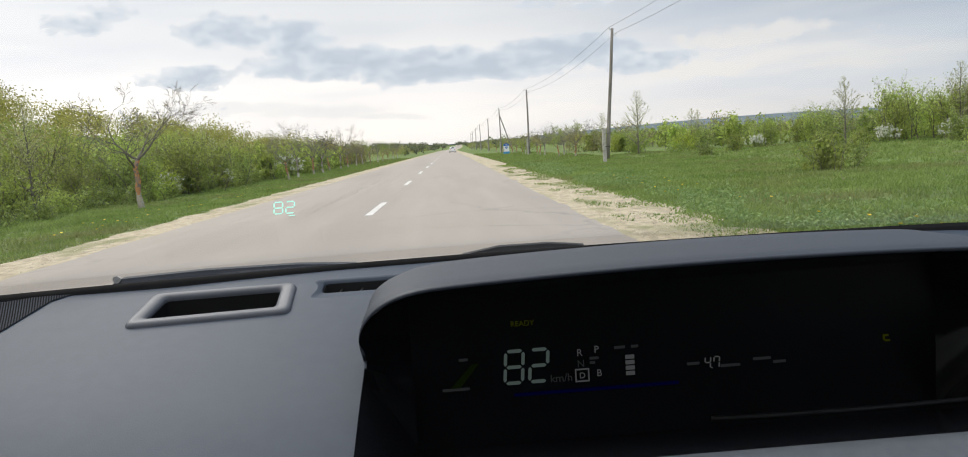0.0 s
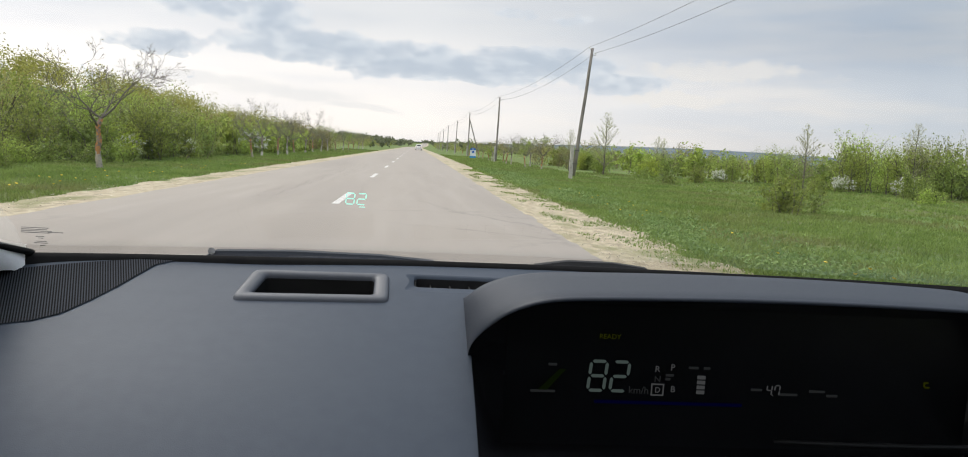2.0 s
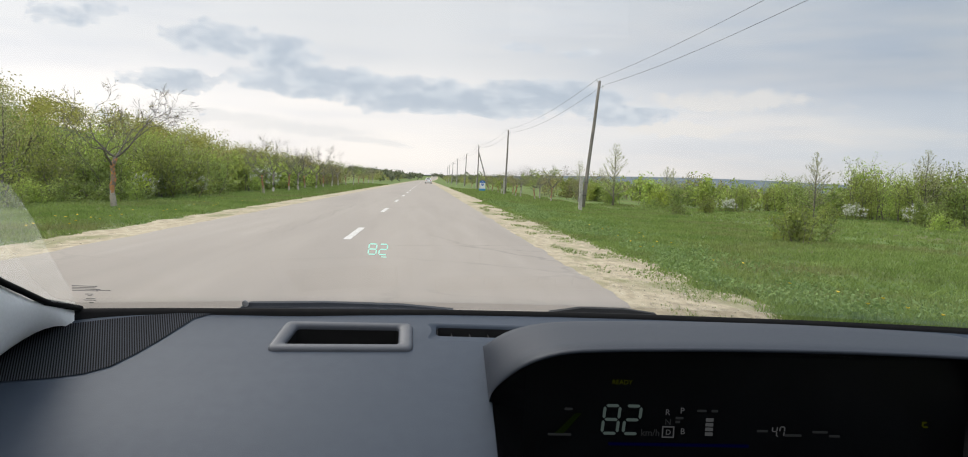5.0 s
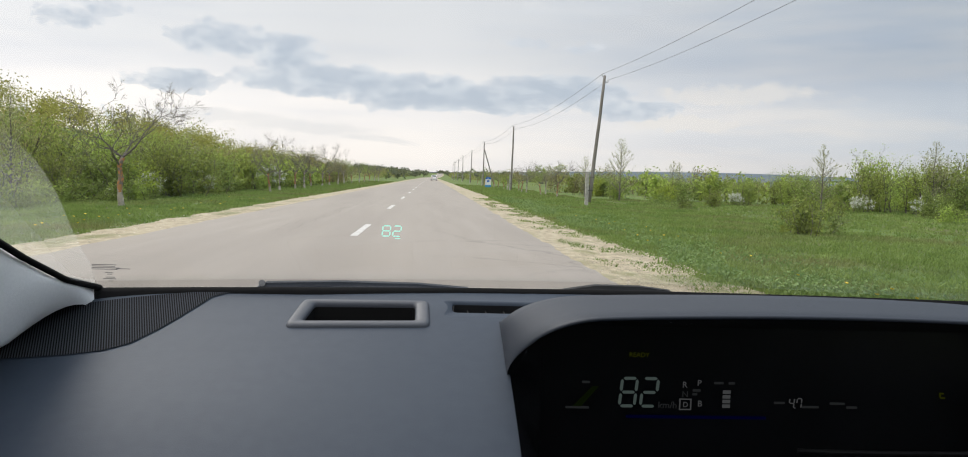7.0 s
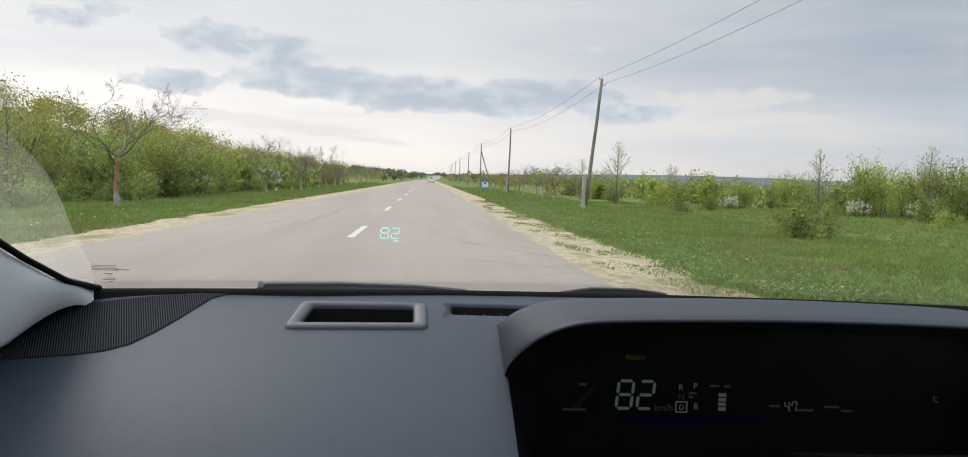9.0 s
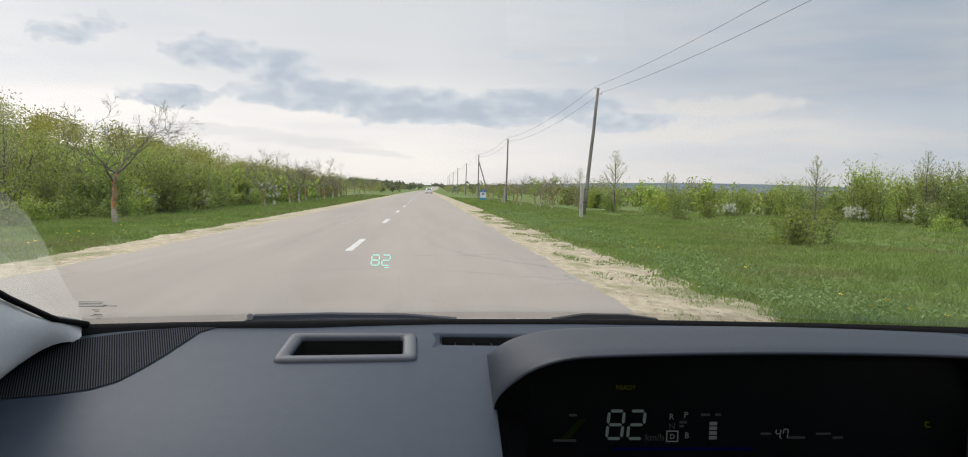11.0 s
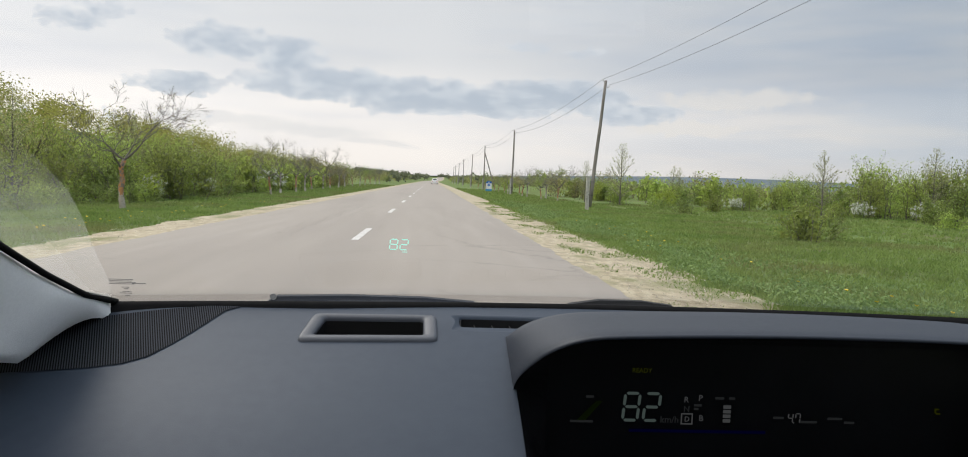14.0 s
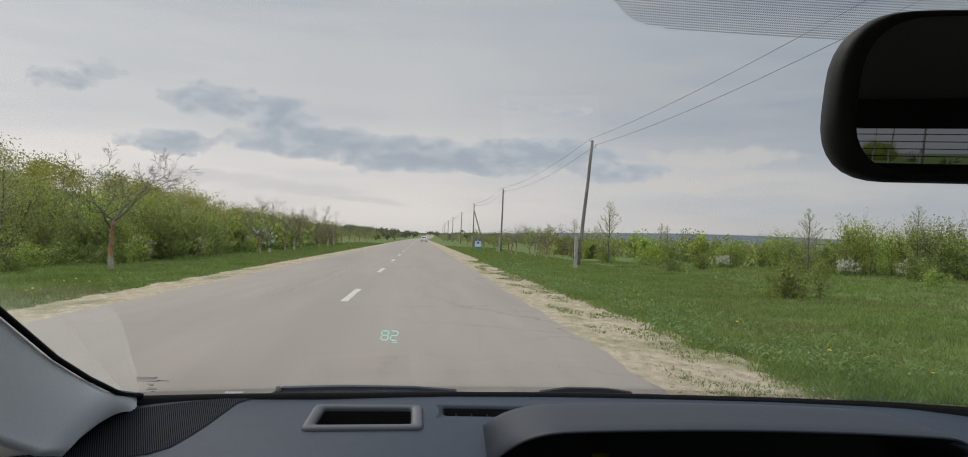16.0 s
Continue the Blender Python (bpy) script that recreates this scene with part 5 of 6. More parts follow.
# black recess from the mouth to the display
lip_ring = [cowl_point(u, 0.0) + Vector((0, 0.005, -0.007)) for u in U]
low = [Vector((XR - 0.004, 0.875 + 0.16 * (1 - k / 8), dash_z(XR, 0.875 + 0.16 * (1 - k / 8)) + 0.004)) for k in range(1, 9)]
low += [Vector((XR + (XL + 0.004 - XR) * k / 20, 0.862, dash_z(0.4, 0.862) - 0.002)) for k in range(1, 20)]
low += [Vector((XL + 0.003, 0.875 + 0.16 * k / 8, dash_z(XL, 0.875 + 0.16 * k / 8) + 0.004)) for k in range(0, 8)]
mouth = lip_ring + low


def toward(p, s):
    """A point of the mouth drawn in to the display."""
    tx = min(max(p.x, 0.165), 0.755)
    tz = min(max(p.z - 0.03, 0.900), 1.072)
    if p in low:
        tz = 0.900
    q = Vector((tx, 1.066, tz))
    return p.lerp(q, s)


v, f = loft([mouth, [toward(p, 0.08) for p in mouth], [toward(p, 0.5) for p in mouth], [toward(p, 1.0) for p in mouth]])
mesh_object("recess", v, f, RECESS, DASHBOARD, "black inner walls of the instrument recess", True)
# padded sill below the recess, in the lightened pad colour
sill = [[(x, y, dash_z(x, y) + dz) for x in np.linspace(XL + 0.002, XR - 0.002, 30)] for y, dz in ((0.60, 0.0008), (0.68, 0.002), (0.74, 0.006), (0.79, 0.0095), (0.83, 0.0105), (0.853, 0.0095), (0.864, 0.0065), (0.872, 0.000), (0.876, -0.006))]
v, f = loft(sill, False)
mesh_object("sill", v, f, SILL, DASHBOARD, smooth=True)
bm = bmesh.new()
box(bm, (0.155, 1.0655, 0.885), (0.765, 1.072, 1.09), 0.002)
display = part("display", bm, SCREEN, DASHBOARD, "dark smoked instrument display, lit with pale figures")
# rim of the meter lens
v, f = tube([(0.63 + 0.16 * math.sin(a), 1.01 - 0.02 * math.cos(a), 0.928 + 0.008 * math.cos(a * 0.7)) for a in np.linspace(-1.3, 1.3, 20)], [0.003] * 20, 6)
mesh_object("lens_rim", v, f, BLACK, DASHBOARD, smooth=True)

SEGS = {"0": "abcdef", "1": "bc", "2": "abged", "3": "abgcd", "4": "fgbc", "5": "afgcd", "6": "afgedc", "7": "abcf", "8": "abcdefg", "9": "abfgcd"}


def seven(parent, digit, x, z, wd, ht, y, mat, mat_off=None, th=0.16, slant=0.08):
    """One seven-segment figure, each bar a bevelled slat, on a dark ground."""
    t = th * wd
    spans = {"a": ((t, ht), (wd - t, ht)), "g": ((t, ht / 2), (wd - t, ht / 2)), "d": ((t, 0), (wd - t, 0)),
             "f": ((0, ht / 2 + t), (0, ht - t)), "b": ((wd, ht / 2 + t), (wd, ht - t)), "e": ((0, t), (0, ht / 2 - t)), "c": ((wd, t), (wd, ht / 2 - t))}
    fig = new("digit")
    fig.parent = parent
    for key, ((ax, az), (bx, bz)) in spans.items():
        on = key in SEGS[digit]
        if not on and mat_off is None:
            continue
        d = Vector((bx - ax, bz - az)).normalized()
        nrm = Vector((-d.y, d.x)) * t * 0.55
        a, b = Vector((ax, az)), Vector((bx, bz))
        poly = [a - d * t * 0.6, a + nrm, b + nrm, b + d * t * 0.6, b - nrm, a - nrm]
        prof = [(x + p.x + slant * p.y, z + p.y) for p in poly]
        v, f = slab(prof, y, y + 0.0012)
        mesh_object("segment", v, f, mat if on else mat_off, fig)
    return fig


YD = 1.0630
seven(display, "8", 0.2655, 0.969, 0.0195, 0.036, YD, DIGIT, None, 0.17)
seven(display, "2", 0.2930, 0.969, 0.0195, 0.036, YD, DIGIT, None, 0.17)
for text, x, z, size, mat in (("km/h", 0.3285, 0.9705, 0.0125, SMALL_DIM), ("R", 0.3500, 0.9975, 0.0110, SMALL_WHITE), ("P", 0.3690, 1.0000, 0.0110, SMALL_WHITE), ("N", 0.3510, 0.9850, 0.0110, SMALL_DIM), ("D", 0.3520, 0.9715, 0.0095, SMALL_WHITE), ("B", 0.3710, 0.9730, 0.0110, SMALL_WHITE)):
    lettering("lettering", text, size, mat, display, (x, YD, z), depth=0.0004)
seven(display, "4", 0.4900, 0.9690, 0.0062, 0.0125, YD, SMALL_WHITE, None, 0.17)
seven(display, "7", 0.5000, 0.9690, 0.0062, 0.0125, YD, SMALL_WHITE, None, 0.17)
bm = bmesh.new()
box(bm, (0.4975, YD, 0.9685), (0.4987, YD + 0.001, 0.9699))
part("decimal_point", bm, SMALL_WHITE, display)
lettering("ready_lamp", "READY", 0.0085, YELLOW_LAMP, display, (0.2885, YD, 1.0355), depth=0.0004)


def bar(name, x, z, w, h, mat, y=YD):
    bm = bmesh.new()
    box(bm, (x, y, z), (x + w, y + 0.001, z + h))
    return part(name, bm, mat, display)


bar("power_bar", 0.275, 0.9535, 0.185, 0.0035, BLUE_BAR)
for x, z, w, h in ((0.3440, 0.9645, 0.016, 0.0015), (0.3440, 0.9780, 0.016, 0.0015), (0.3440, 0.9645, 0.0015, 0.015), (0.3585, 0.9645, 0.0015, 0.015)):
    bar("gear_box", x, z, w, h, SMALL_WHITE)
for k in range(4):
    bar("fuel_bar", 0.4010, 0.968 + 0.0062 * k, 0.010, 0.0045, SMALL_WHITE if k < 4 else SMALL_DIM)
for x, z, w in ((0.389, 0.999, 0.012), (0.408, 0.999, 0.008), (0.470, 0.974, 0.014), (0.508, 0.969, 0.022), (0.545, 0.974, 0.020), (0.568, 0.969, 0.014), (0.196, 0.965, 0.030), (0.216, 0.998, 0.010), (0.361, 0.989, 0.010), (0.361, 0.984, 0.006)):
    bar("dim_mark", x, z, w, 0.0030, SMALL_DIM)
v, f = slab([(0.205, 0.968), (0.216, 0.968), (0.238, 0.994), (0.230, 0.994)], YD, YD + 0.001)
mesh_object("eco_gauge", v, f, GREEN_DIM, display)
bar("small_lamp", 0.694, 0.990, 0.006, 0.002, YELLOW_LAMP)
bar("small_lamp", 0.694, 0.986, 0.002, 0.005, YELLOW_LAMP)
bar("small_lamp", 0.696, 0.984, 0.006, 0.002, YELLOW_LAMP)

# sheet of paper on the lower pad
pv = [(x, y, dash_z(x, y) + 0.0135 + 0.0015 * math.sin(x * 30)) for y in (0.78, 0.81, 0.835, 0.853) for x in (0.168, 0.218, 0.268, 0.318)]
pv += [(a, b, c - 0.0008) for a, b, c in pv]
pf = [(r * 4 + c, r * 4 + c + 1, r * 4 + c + 5, r * 4 + c + 4) for r in range(3) for c in range(3)]
pf += [tuple(k + 16 for k in q[::-1]) for q in pf]
tagged(mesh_object("paper_sheet", pv, pf, PAPER), "white sheet of paper lying on the dashboard", "paper")

# wind-screen
EDGE = [(-0.430, 1.184, 1.088), (-0.437, 1.10, 1.110), (-0.448, 1.02, 1.146), (-0.456, 0.94, 1.186), (-0.463, 0.81, 1.261), (-0.480, 0.55, 1.412), (-0.500, 0.25, 1.575)]
EX, EY, EZ = [np.array([p[i] for p in EDGE]) for i in range(3)]
MIDX = 0.31


def glass_point(u, s):
    """The screen: u from the left edge 0 to the right edge 1, s from its foot 0 to the roof 1."""
    k = s * (len(EDGE) - 1)
    lx, ly, lz = (float(np.interp(k, range(len(EDGE)), a)) for a in (EX, EY, EZ))
    x = lx + (2 * MIDX - 2 * lx) * u
    bow = 1 - (2 * u - 1) ** 2
    return Vector((x, ly + bow * (0.095 * (1 - s) + 0.12 * s), lz + 0.02 * bow * s))


GRID_U, GRID_S = np.linspace(0, 1, 41), np.linspace(0, 1, 25)
rings = [[glass_point(u, s) for u in GRID_U] for s in GRID_S]
v, f = loft(rings, False)
SCREEN_THING = thing("windscreen", "clear raked car windscreen with a black border", "windscreen")
pane = mesh_object("pane", v, f, GLASS, SCREEN_THING, smooth=True)
pane.visible_shadow = False
FILM_S = (0.0, 0.07, 0.15, 0.28, 0.40, 0.50, 0.56, 0.62, 0.66, 0.72, 0.80)
FILM_U = (0.0, 0.008, 0.018, 0.035, 0.046, 0.055, 0.063, 0.069, 0.070, 0.066, 0.055)
rings = []
for s in np.linspace(0, 0.8, 33):
    edge = float(np.interp(s, FILM_S, FILM_U))
    rings.append([glass_point(edge * k / 8 - 0.0, s) + Vector((0, 0.003, 0.002)) for k in range(9)])
v, f = loft(rings, False)
film = mesh_object("dust_film", v, f, DUST, SCREEN_THING, "pale dusty corner that the wiper leaves unswept", True)
film.visible_shadow = False
base_line = [Vector((x, base_y(x), 1.083)) for x in np.linspace(-0.51, 1.06, 62)]
v, f = loft([[p + Vector((0, -0.010, -0.014)) for p in base_line], [p + Vector((0, -0.004, 0.000)) for p in base_line], [p + Vector((0, 0.0, 0.0055)) for p in base_line], [p + Vector((0, 0.012, 0.004)) for p in base_line], [p + Vector((0, 0.02, -0.03)) for p in base_line]], False)
mesh_object("lower_border", v, f, SEAL, SCREEN_THING, "black ceramic border at the foot of the screen", True)
for flip in (0, 1):
    pts = [Vector((p[0] if not flip else 2 * MIDX - p[0], p[1], p[2])) for p in EDGE]
    v, f = tube(pts, [0.0042] * len(pts), 8)
    mesh_object("edge_seal", v, f, SEAL, SCREEN_THING, smooth=True)
# dotted shade band behind the mirror
FRIT = material("dotted_shade_band", ((0.4, (0.012, 0.012, 0.013)), (0.6, (0.018, 0.018, 0.019))), scale=50, rough=0.6)
dots = []


def screen_at(x, z):
    """The screen's y at a given x and height."""
    lo, hi = 0.0, 1.0
    for _ in range(24):
        m = (lo + hi) / 2
        lo, hi = (m, hi) if glass_point((x + 0.5) / 1.62, m).z < z else (lo, m)
    return glass_point((x + 0.5) / 1.62, lo).y


for i in range(34):
    z = 1.5265 + 0.00125 * i
    for j in range(220):
        x = 0.130 + 0.0017 * j + 0.00085 * (i % 2)
        if x - 0.130 < 0.055 and (0.055 - (x - 0.130)) ** 2 / 0.055 ** 2 + max(0.0, 0.028 - 0.00125 * i) ** 2 / 0.028 ** 2 > 1:
            continue
        p = Vector((x, screen_at(x, z) - 0.003, z - 0.002))
        r = 0.00056
        du, ds = Vector((r, 0, 0)), Vector((0, -1.5 * r, 0.85 * r))
        dots.append(([p - du, p - ds, p + du, p + ds], [(0, 1, 2, 3)]))
v, f = joined(dots)
tagged(mesh_object("shade_dots", v, f, FRIT, SCREEN_THING, "black dotted shade band"), kind="stuff")
# inspection sticker: rows of fine print and a small mark
sticker = new("screen_print")
sticker.parent = SCREEN_THING
tagged(sticker, "small dark printed maker's marks on the glass")
PRINT = plain("dark_print", (0.16, 0.15, 0.14), 0.7)
for k, (x, z, w) in enumerate(((-0.427, 1.1235, 0.032), (-0.427, 1.1215, 0.030), (-0.427, 1.1195, 0.036), (-0.427, 1.1175, 0.033), (-0.396, 1.1185, 0.018), (-0.410, 1.1130, 0.010), (-0.407, 1.1110, 0.006), (-0.409, 1.1070, 0.012), (-0.412, 1.1050, 0.016), (-0.405, 1.1020, 0.006))):
    bm = bmesh.new()
    box(bm, (x, 1.150, z), (x + w, 1.1508, z + 0.0009))
    part("print_bar", bm, PRINT, sticker)

# light trim on the left pillar, and its twin on the right
OUTER = [(-0.505, 1.070, 1.026), (-0.520, 1.02, 1.040), (-0.535, 0.95, 1.075), (-0.545, 0.88, 1.115), (-0.555, 0.75, 1.195), (-0.570, 0.50, 1.350), (-0.585, 0.20, 1.520)]
for flip, nm in ((0, "windscreen_pillar_left"), (1, "windscreen_pillar_right")):
    rings = []
    for a, b in zip(EDGE, OUTER):
        a, b = Vector(a) + Vector((-0.006, -0.002, 0)), Vector(b)
        b = b + (Vector((0.0, 0.09, 1.265)) - b) * 0.08
        ring = []
        for k in range(13):
            u = k / 12
            p = a.lerp(b, u)
            p += Vector((0.012, -0.004, 0.030)) * math.sin(math.pi * min(1.0, u * 1.05))
            ring.append(p)
        ring += [b + Vector((-0.03, 0.07, -0.012)), b + Vector((-0.12, 0.09, -0.03)), a + Vector((-0.05, 0.03, 0.0))]
        if flip:
            ring = [Vector((2 * MIDX - p.x, p.y, p.z)) for p in ring]
        rings.append(ring)
    eye = Vector((0.0 if not flip else 2 * MIDX, 0.09, 1.265))
    w = [max(0.0, 1 - k / 12) for k in range(13)] + [0.0, 0.0, 1.0]
    foot = [p + (p - eye) * 0.07 * (1 - g) + Vector((0.008, 0.02, -0.040)) * g for p, g in zip(rings[0], w)]
    v, f = loft([foot] + rings, True)
    tagged(mesh_object(nm, v, f, PILLAR, smooth=True), "light grey windscreen pillar trim", "pillar", kind="structure")

# rear-view mirror
RV = thing("rear_view_mirror", "black rear-view mirror hung on a stem from the windscreen", "mirror", (0.380, 0.316, 1.448))
RV.scale = (1.28, 1.28, 1.28)
RV.rotation_euler = (radians(3.45), 0, radians(-14))
prof = rounded([(-0.109, -0.037), (-0.103, 0.038), (0.103, 0.038), (0.109, -0.037)], 0.031, 8)
sect = [(1.0, -0.012), (1.03, -0.006), (1.03, 0.006), (0.98, 0.018), (0.80, 0.034), (0.4, 0.042)]
rings = [[(p[0] * k, d, p[1] * k) for p in prof] for k, d in [(0.93, -0.0125)] + sect]
v, f = loft(rings, True)
f.append(tuple((len(rings) - 1) * len(prof) + j for j in range(len(prof))))
mesh_object("housing", v, f, BLACK, RV, smooth=True)
v, f = loft([[(p[0] * 0.935, -0.0122, p[1] * 0.935) for p in prof], [(p[0] * 0.93, -0.009, p[1] * 0.93) for p in prof]], True, True)
mesh_object("mirror_glass", v, f, MIRROR, RV, "dark mirror glass")
v, f = tube([(0.02, 0.03, 0.01), (0.02, 0.07, 0.045), (0.02, 0.105, 0.070)], [0.016, 0.012, 0.014], 10)
mesh_object("stem", v, f, BLACK, RV, smooth=True)

# wipers in front of the glass
for nm, pts, wd in (("wiper", [(-0.243, 1.262, 1.078), (-0.225, 1.272, 1.0885), (-0.12, 1.288, 1.090), (0.0, 1.305, 1.087), (0.08, 1.318, 1.080)], 0.012), ("wiper", [(0.23, 1.300, 1.084), (0.28, 1.302, 1.0915), (0.35, 1.302, 1.0915), (0.40, 1.30, 1.086)], 0.010)):
    wp = thing(nm, "dark grey wiper arm lying at the foot of the windscreen", "wiper", group="wipers")
    ring = []
    for k, p in enumerate(pts):
        p = Vector(p)
        ring.append([p + Vector((0, -wd, -0.012)), p + Vector((0, -wd * 0.5, 0)), p + Vector((0, wd * 0.5, 0.001)), p + Vector((0, wd, -0.012))])
    v, f = loft(ring, True, True)
    mesh_object("arm", v, f, BLACK if pts[0][0] > 0 else HOOD, wp)
    if pts[0][0] > 0:
        continue
    bm = bmesh.new()
    bmesh.ops.create_cone(bm, cap_ends=True, segments=14, radius1=0.005, radius2=0.0035, depth=0.006)
    for q in bm.verts:
        q.co = Vector(pts[1]) + Vector((q.co.x - 0.004, q.co.z - 0.008, q.co.y))
    part("pivot_cap", bm, BODY_PAINT, wp, "small bright pivot cap")
    v, f = tube([Vector(p) + Vector((0, 0.02, -0.014)) for p in pts], [0.006] * len(pts), 6)
    mesh_object("blade", v, f, SEAL, wp)

# windscreen reflection of the head-up display, modelled as glowing figures beyond the glass
HUD = thing("head_up_readout", "head-up speed reflection built as glowing green figures beyond the windscreen", "readout", (-0.052, 1.491, 1.155))
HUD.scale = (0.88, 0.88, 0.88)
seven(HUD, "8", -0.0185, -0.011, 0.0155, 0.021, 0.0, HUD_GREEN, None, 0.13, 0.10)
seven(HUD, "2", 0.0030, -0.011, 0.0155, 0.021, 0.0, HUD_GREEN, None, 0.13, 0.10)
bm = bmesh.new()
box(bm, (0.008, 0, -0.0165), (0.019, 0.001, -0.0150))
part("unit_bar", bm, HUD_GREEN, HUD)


# ---------------------------------------------------------------- the shell that closes the cabin
def shell(name, label, boxes, mat):
    bm = bmesh.new()
    for lo, hi in boxes:
        box(bm, lo, hi)
    return tagged(part(name, bm, mat, None), label, "car shell", kind="structure")


shell("cabin_roof", "grey fabric headliner", [((-0.56, -2.2, 1.60), (1.18, 0.36, 1.64))], LINER)
shell("cabin_floor", "dark carpeted cabin floor", [((-0.56, -2.2, 0.22), (1.18, 1.34, 0.26))], CABIN)
shell("cabin_side_left", "dark door panel below the side window", [((-0.63, -2.2, 0.22), (-0.585, 1.02, 0.94)), ((-0.63, -2.2, 1.52), (-0.585, 0.30, 1.60)), ((-0.63, -2.2, 0.94), (-0.585, -1.7, 1.52)), ((-0.63, -0.52, 0.94), (-0.585, -0.42, 1.52))], CABIN)
shell("cabin_side_right", "dark door panel below the side window", [((1.205, -2.2, 0.22), (1.25, 1.02, 0.94)), ((1.205, -2.2, 1.435), (1.25, 0.30, 1.60)), ((1.205, -2.2, 0.94), (1.25, -1.7, 1.52)), ((1.205, -0.52, 0.94), (1.25, -0.42, 1.52))], CABIN)
shell("cabin_rear", "dark tailgate round the rear window", [((-0.56, -2.25, 0.22), (1.18, -2.2, 1.38)), ((-0.56, -2.25, 1.50), (1.18, -2.2, 1.60)), ((-0.56, -2.25, 1.38), (-0.4, -2.2, 1.50)), ((1.02, -2.25, 1.38), (1.18, -2.2, 1.50))], CABIN)
shell("cabin_bulkhead", "dark bulkhead below the windscreen", [((-0.60, 1.325, 0.22), (1.22, 1.36, 1.05)), ((-0.58, 0.46, 0.26), (1.16, 0.50, 0.83))], CABIN)
heater = thing("rear_window_heater", "thin dark heater lines across the rear window", "heater lines")
for z in (1.405, 1.43, 1.455, 1.48):
    v, f = tube([(-0.40, -2.21, z), (0.31, -2.235, z), (1.02, -2.21, z)], [0.0016] * 3, 5)
    mesh_object("heater_line", v, f, SEAL, heater)
# plain outer skin, so that the car is closed all round
bm = bmesh.new()
for lo, hi in (((-0.60, -2.28, 1.645), (1.22, 0.34, 1.665)), ((-0.66, -2.30, 0.20), (-0.632, 1.02, 0.975)), ((1.252, -2.30, 0.20), (1.28, 1.02, 0.975)), ((-0.60, -2.30, 0.20), (1.22, -2.255, 1.055))):
    box(bm, lo, hi, 0.008)
tagged(part("car_skin", bm, BODY_PAINT, None), "silver painted outer skin of the car", "car shell", kind="structure")
prof = [(1.375, 1.035), (1.55, 0.985), (1.85, 0.90), (2.10, 0.80), (2.22, 0.62), (2.24, 0.30), (2.18, 0.22)]
rings = []
for u in np.linspace(-1, 1, 13):
    x = 0.31 + 0.93 * u
    rings.append([(x, y - 0.16 * abs(u) ** 3, z - 0.05 * abs(u) ** 2.5) for y, z in prof])
v, f = loft(rings, False)
tagged(mesh_object("car_bonnet", v, f, BODY_PAINT, smooth=True), "silver bonnet sloping away below the windscreen", "car shell", kind="structure")
UNDER = thing("car_wheels", "black tyres on silver wheels under the car", "wheels", (0.31, 0, -0.005))
for sx in (-0.80, 0.80):
    for wy in (-1.5, 1.62):
        wheel(UNDER, sx, wy, 0.31, 0.2, BODY_PAINT)


# ---------------------------------------------------------------- black car parked on the verge, far back along the road
BLACK_PAINT = material("black_car_paint", ((0.35, (0.006, 0.006, 0.007)), (0.65, (0.009, 0.009, 0.010))), scale=40, rough=0.22, spec=0.6, coat=0.6)
CLEAR_LAMP = plain("clear_lamp_plastic", (0.62, 0.60, 0.58), 0.2)
PLATE = plain("white_number_plate", (0.70, 0.70, 0.68), 0.5)
PLATE_BLUE = plain("blue_plate_band", (0.02, 0.12, 0.45), 0.5)
SUV = thing("parked_car", "black crossover car parked half on the gravel verge", "car", (4.2, -207, -0.02))
v, f = shaped([(-2.15, 0.82, 0.48, 0.98, 0.80), (-2.08, 0.88, 0.34, 1.10, 0.82), (-1.2, 0.89, 0.30, 1.12, 0.82), (0.9, 0.89, 0.30, 1.04, 0.82), (1.8, 0.86, 0.34, 0.96, 0.74), (2.12, 0.76, 0.42, 0.82, 0.62)])
mesh_object("body", v, f, BLACK_PAINT, SUV, smooth=True)
v, f = shaped([(-2.02, 0.80, 1.06, 1.14, 0.78), (-1.78, 0.80, 1.06, 1.54, 0.60), (-0.4, 0.81, 1.05, 1.61, 0.62), (0.35, 0.80, 1.03, 1.54, 0.60), (1.15, 0.76, 1.00, 1.08, 0.70)])
mesh_object("cabin", v, f, BLACK_PAINT, SUV, smooth=True)
v, f = slab([(-0.62, 1.14), (0.62, 1.14), (0.50, 1.47), (-0.50, 1.47)], -2.03, -1.84)
rw = mesh_object("rear_window", v, f, DARK_GLASS, SUV)
v, f = tube([(-0.22, -2.045, 1.18), (0.0, -2.05, 1.20), (0.22, -2.045, 1.18)], [0.012, 0.02, 0.012], 6)
mesh_object("rear_wiper", v, f, SEAL, rw)
v, f = slab([(-0.60, 1.50), (0.60, 1.50), (0.55, 1.56), (-0.55, 1.56)], -1.98, -1.70)
mesh_object("roof_spoiler", v, f, BLACK_PAINT, SUV)
bm = bmesh.new()
box(bm, (-0.80, -2.20, 0.40), (0.80, -2.02, 0.62), 0.03)
part("rear_bumper", bm, HOOD, SUV, "dark grey plastic bumper")
bm = bmesh.new()
box(bm, (-0.27, -2.175, 0.78), (0.27, -2.155, 0.90), 0.004)
plate = part("number_plate", bm, PLATE, SUV)
bm = bmesh.new()
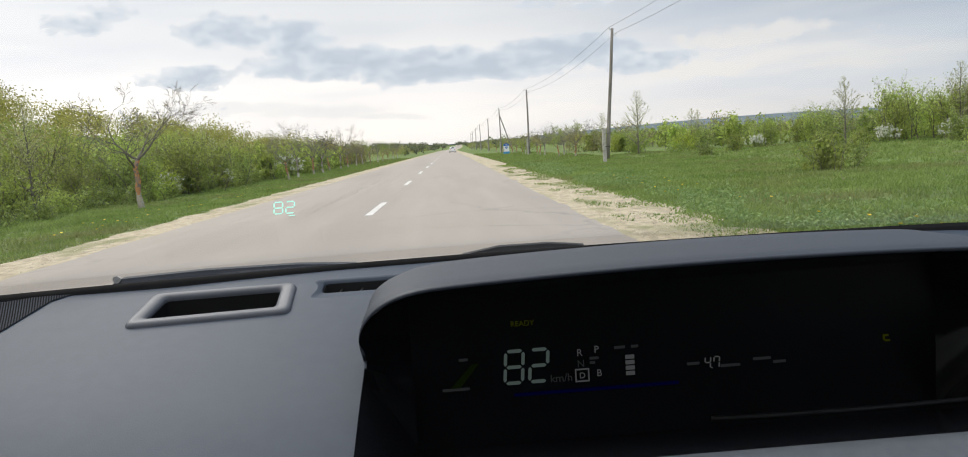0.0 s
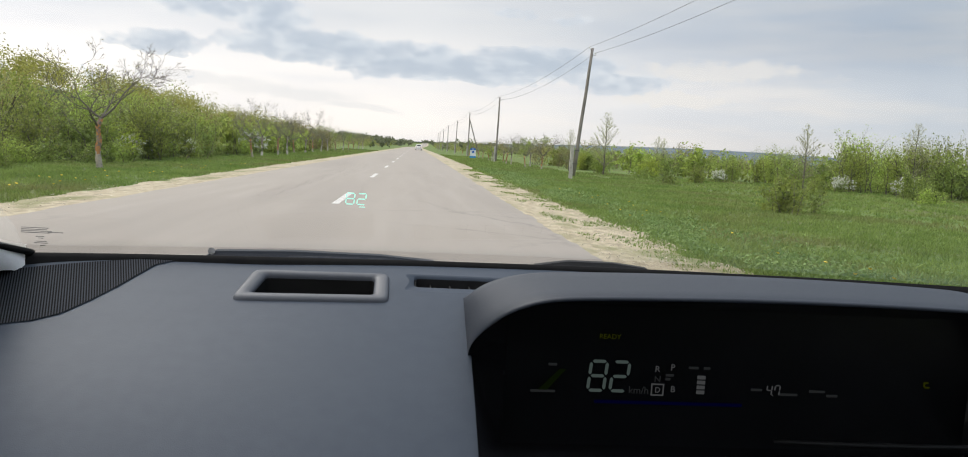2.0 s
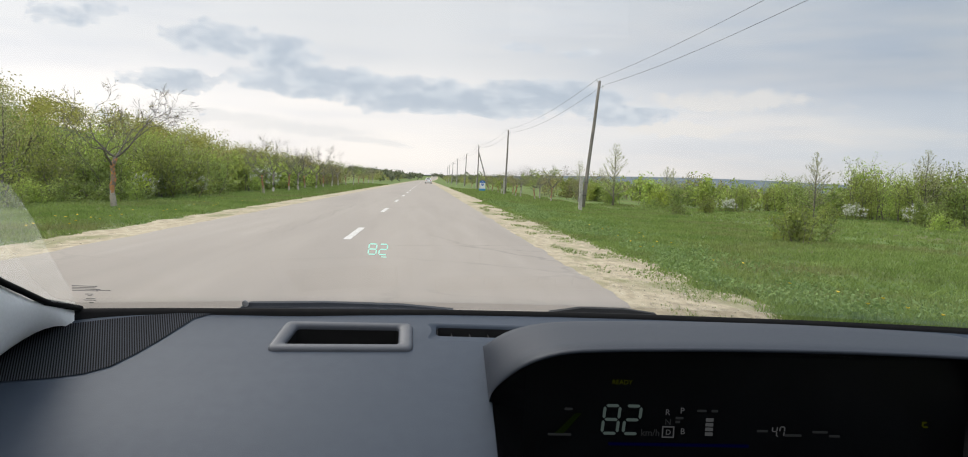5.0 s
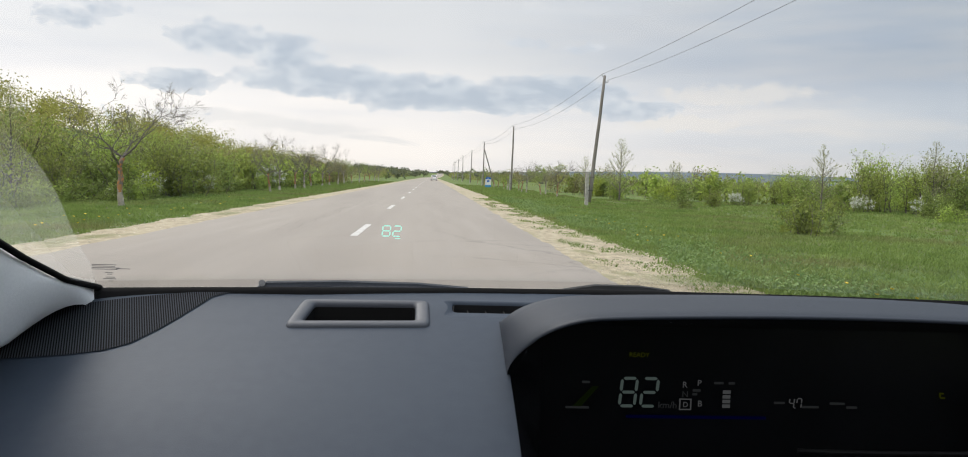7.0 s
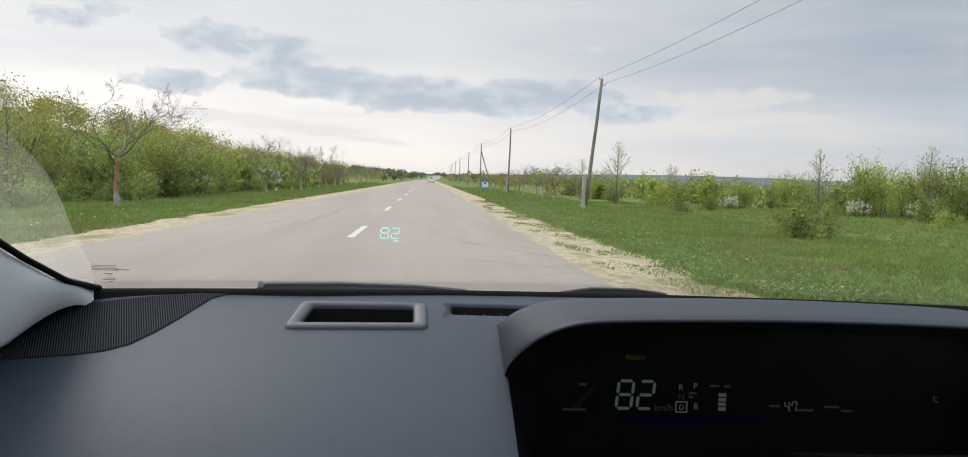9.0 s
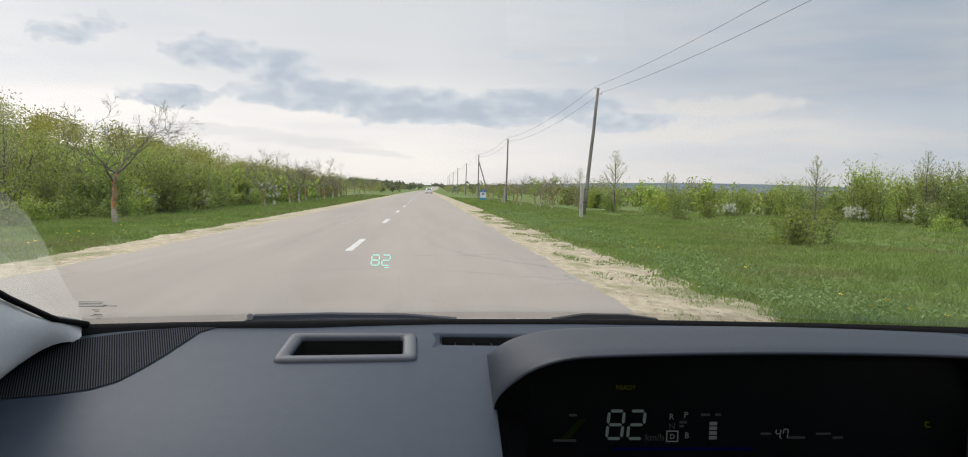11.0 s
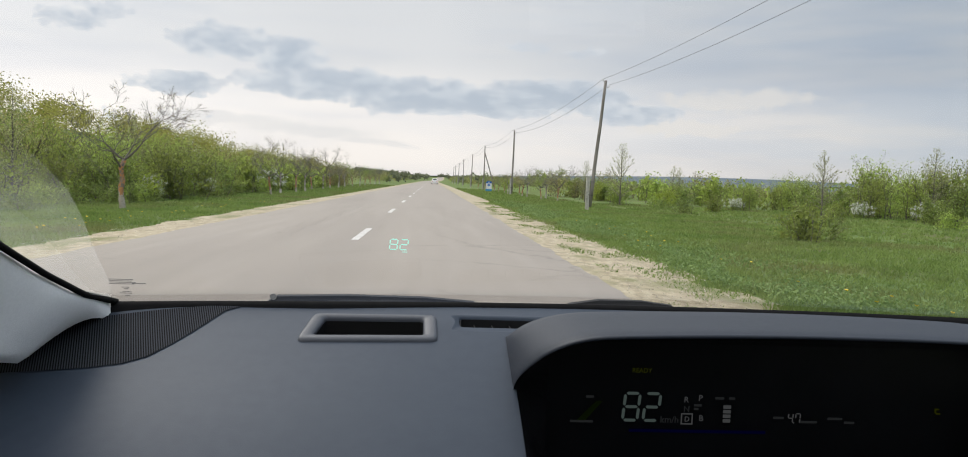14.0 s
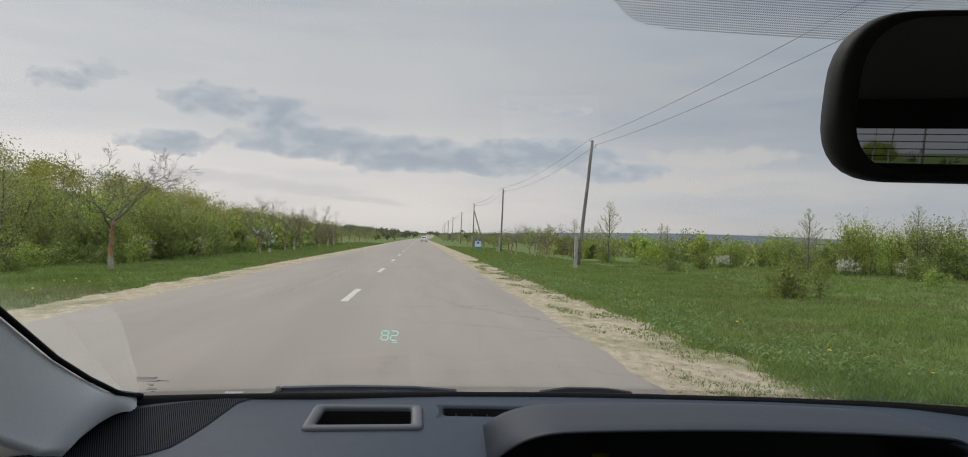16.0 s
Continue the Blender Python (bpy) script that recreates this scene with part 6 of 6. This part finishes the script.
box(bm, (-0.265, -2.178, 0.785), (-0.215, -2.176, 0.895))
part("plate_band", bm, PLATE_BLUE, plate)
for k in range(6):
    bm = bmesh.new()
    box(bm, (-0.18 + 0.07 * k, -2.178, 0.81), (-0.135 + 0.07 * k, -2.176, 0.87))
    part("plate_bar", bm, SEAL, plate)
for sx in (-1, 1):
    v, f = slab([(0.50 * sx, 0.96), (0.84 * sx, 0.98), (0.85 * sx, 1.12), (0.66 * sx, 1.08)][::sx], -2.16, -1.95)
    lamp = mesh_object("tail_lamp", v, f, RED_LAMP, SUV, "red and clear tail lamp")
    v, f = slab([(0.52 * sx, 0.985), (0.70 * sx, 0.995), (0.70 * sx, 1.07), (0.62 * sx, 1.05)][::sx], -2.166, -2.0)
    mesh_object("clear_lens", v, f, CLEAR_LAMP, lamp)
    bm = bmesh.new()
    box(bm, (0.96 * sx - 0.09, 0.62, 1.03), (0.96 * sx + 0.09, 0.78, 1.17), 0.03)
    part("door_mirror", bm, BLACK_PAINT, SUV)
    for y0, y1 in ((-0.72, 0.02), (-1.5, -0.82)):
        v, f = loft([[(sx * 0.815, y0, 1.12), (sx * 0.815, y1, 1.12), (sx * 0.70, y1 - 0.05, 1.45), (sx * 0.70, y0 + 0.05, 1.45)], [(sx * 0.80, y0, 1.12), (sx * 0.80, y1, 1.12), (sx * 0.69, y1 - 0.05, 1.45), (sx * 0.69, y0 + 0.05, 1.45)]], True, True)
        mesh_object("side_window", v, f, DARK_GLASS, SUV)
        v, f = tube([(sx * 0.90, y0 + 0.1, 1.02), (sx * 0.93, y0 + 0.18, 1.025), (sx * 0.90, y0 + 0.28, 1.02)], [0.012] * 3, 6)
        mesh_object("door_handle", v, f, BLACK_PAINT, SUV)
    for wy in (-1.32, 1.32):
        wheel(SUV, 0.80 * sx, wy, 0.34, 0.22, BODY_PAINT)
v, f = tube([(0.0, -1.2, 1.60), (0.0, -1.32, 1.95)], [0.006, 0.003], 5)
mesh_object("aerial", v, f, SEAL, SUV)
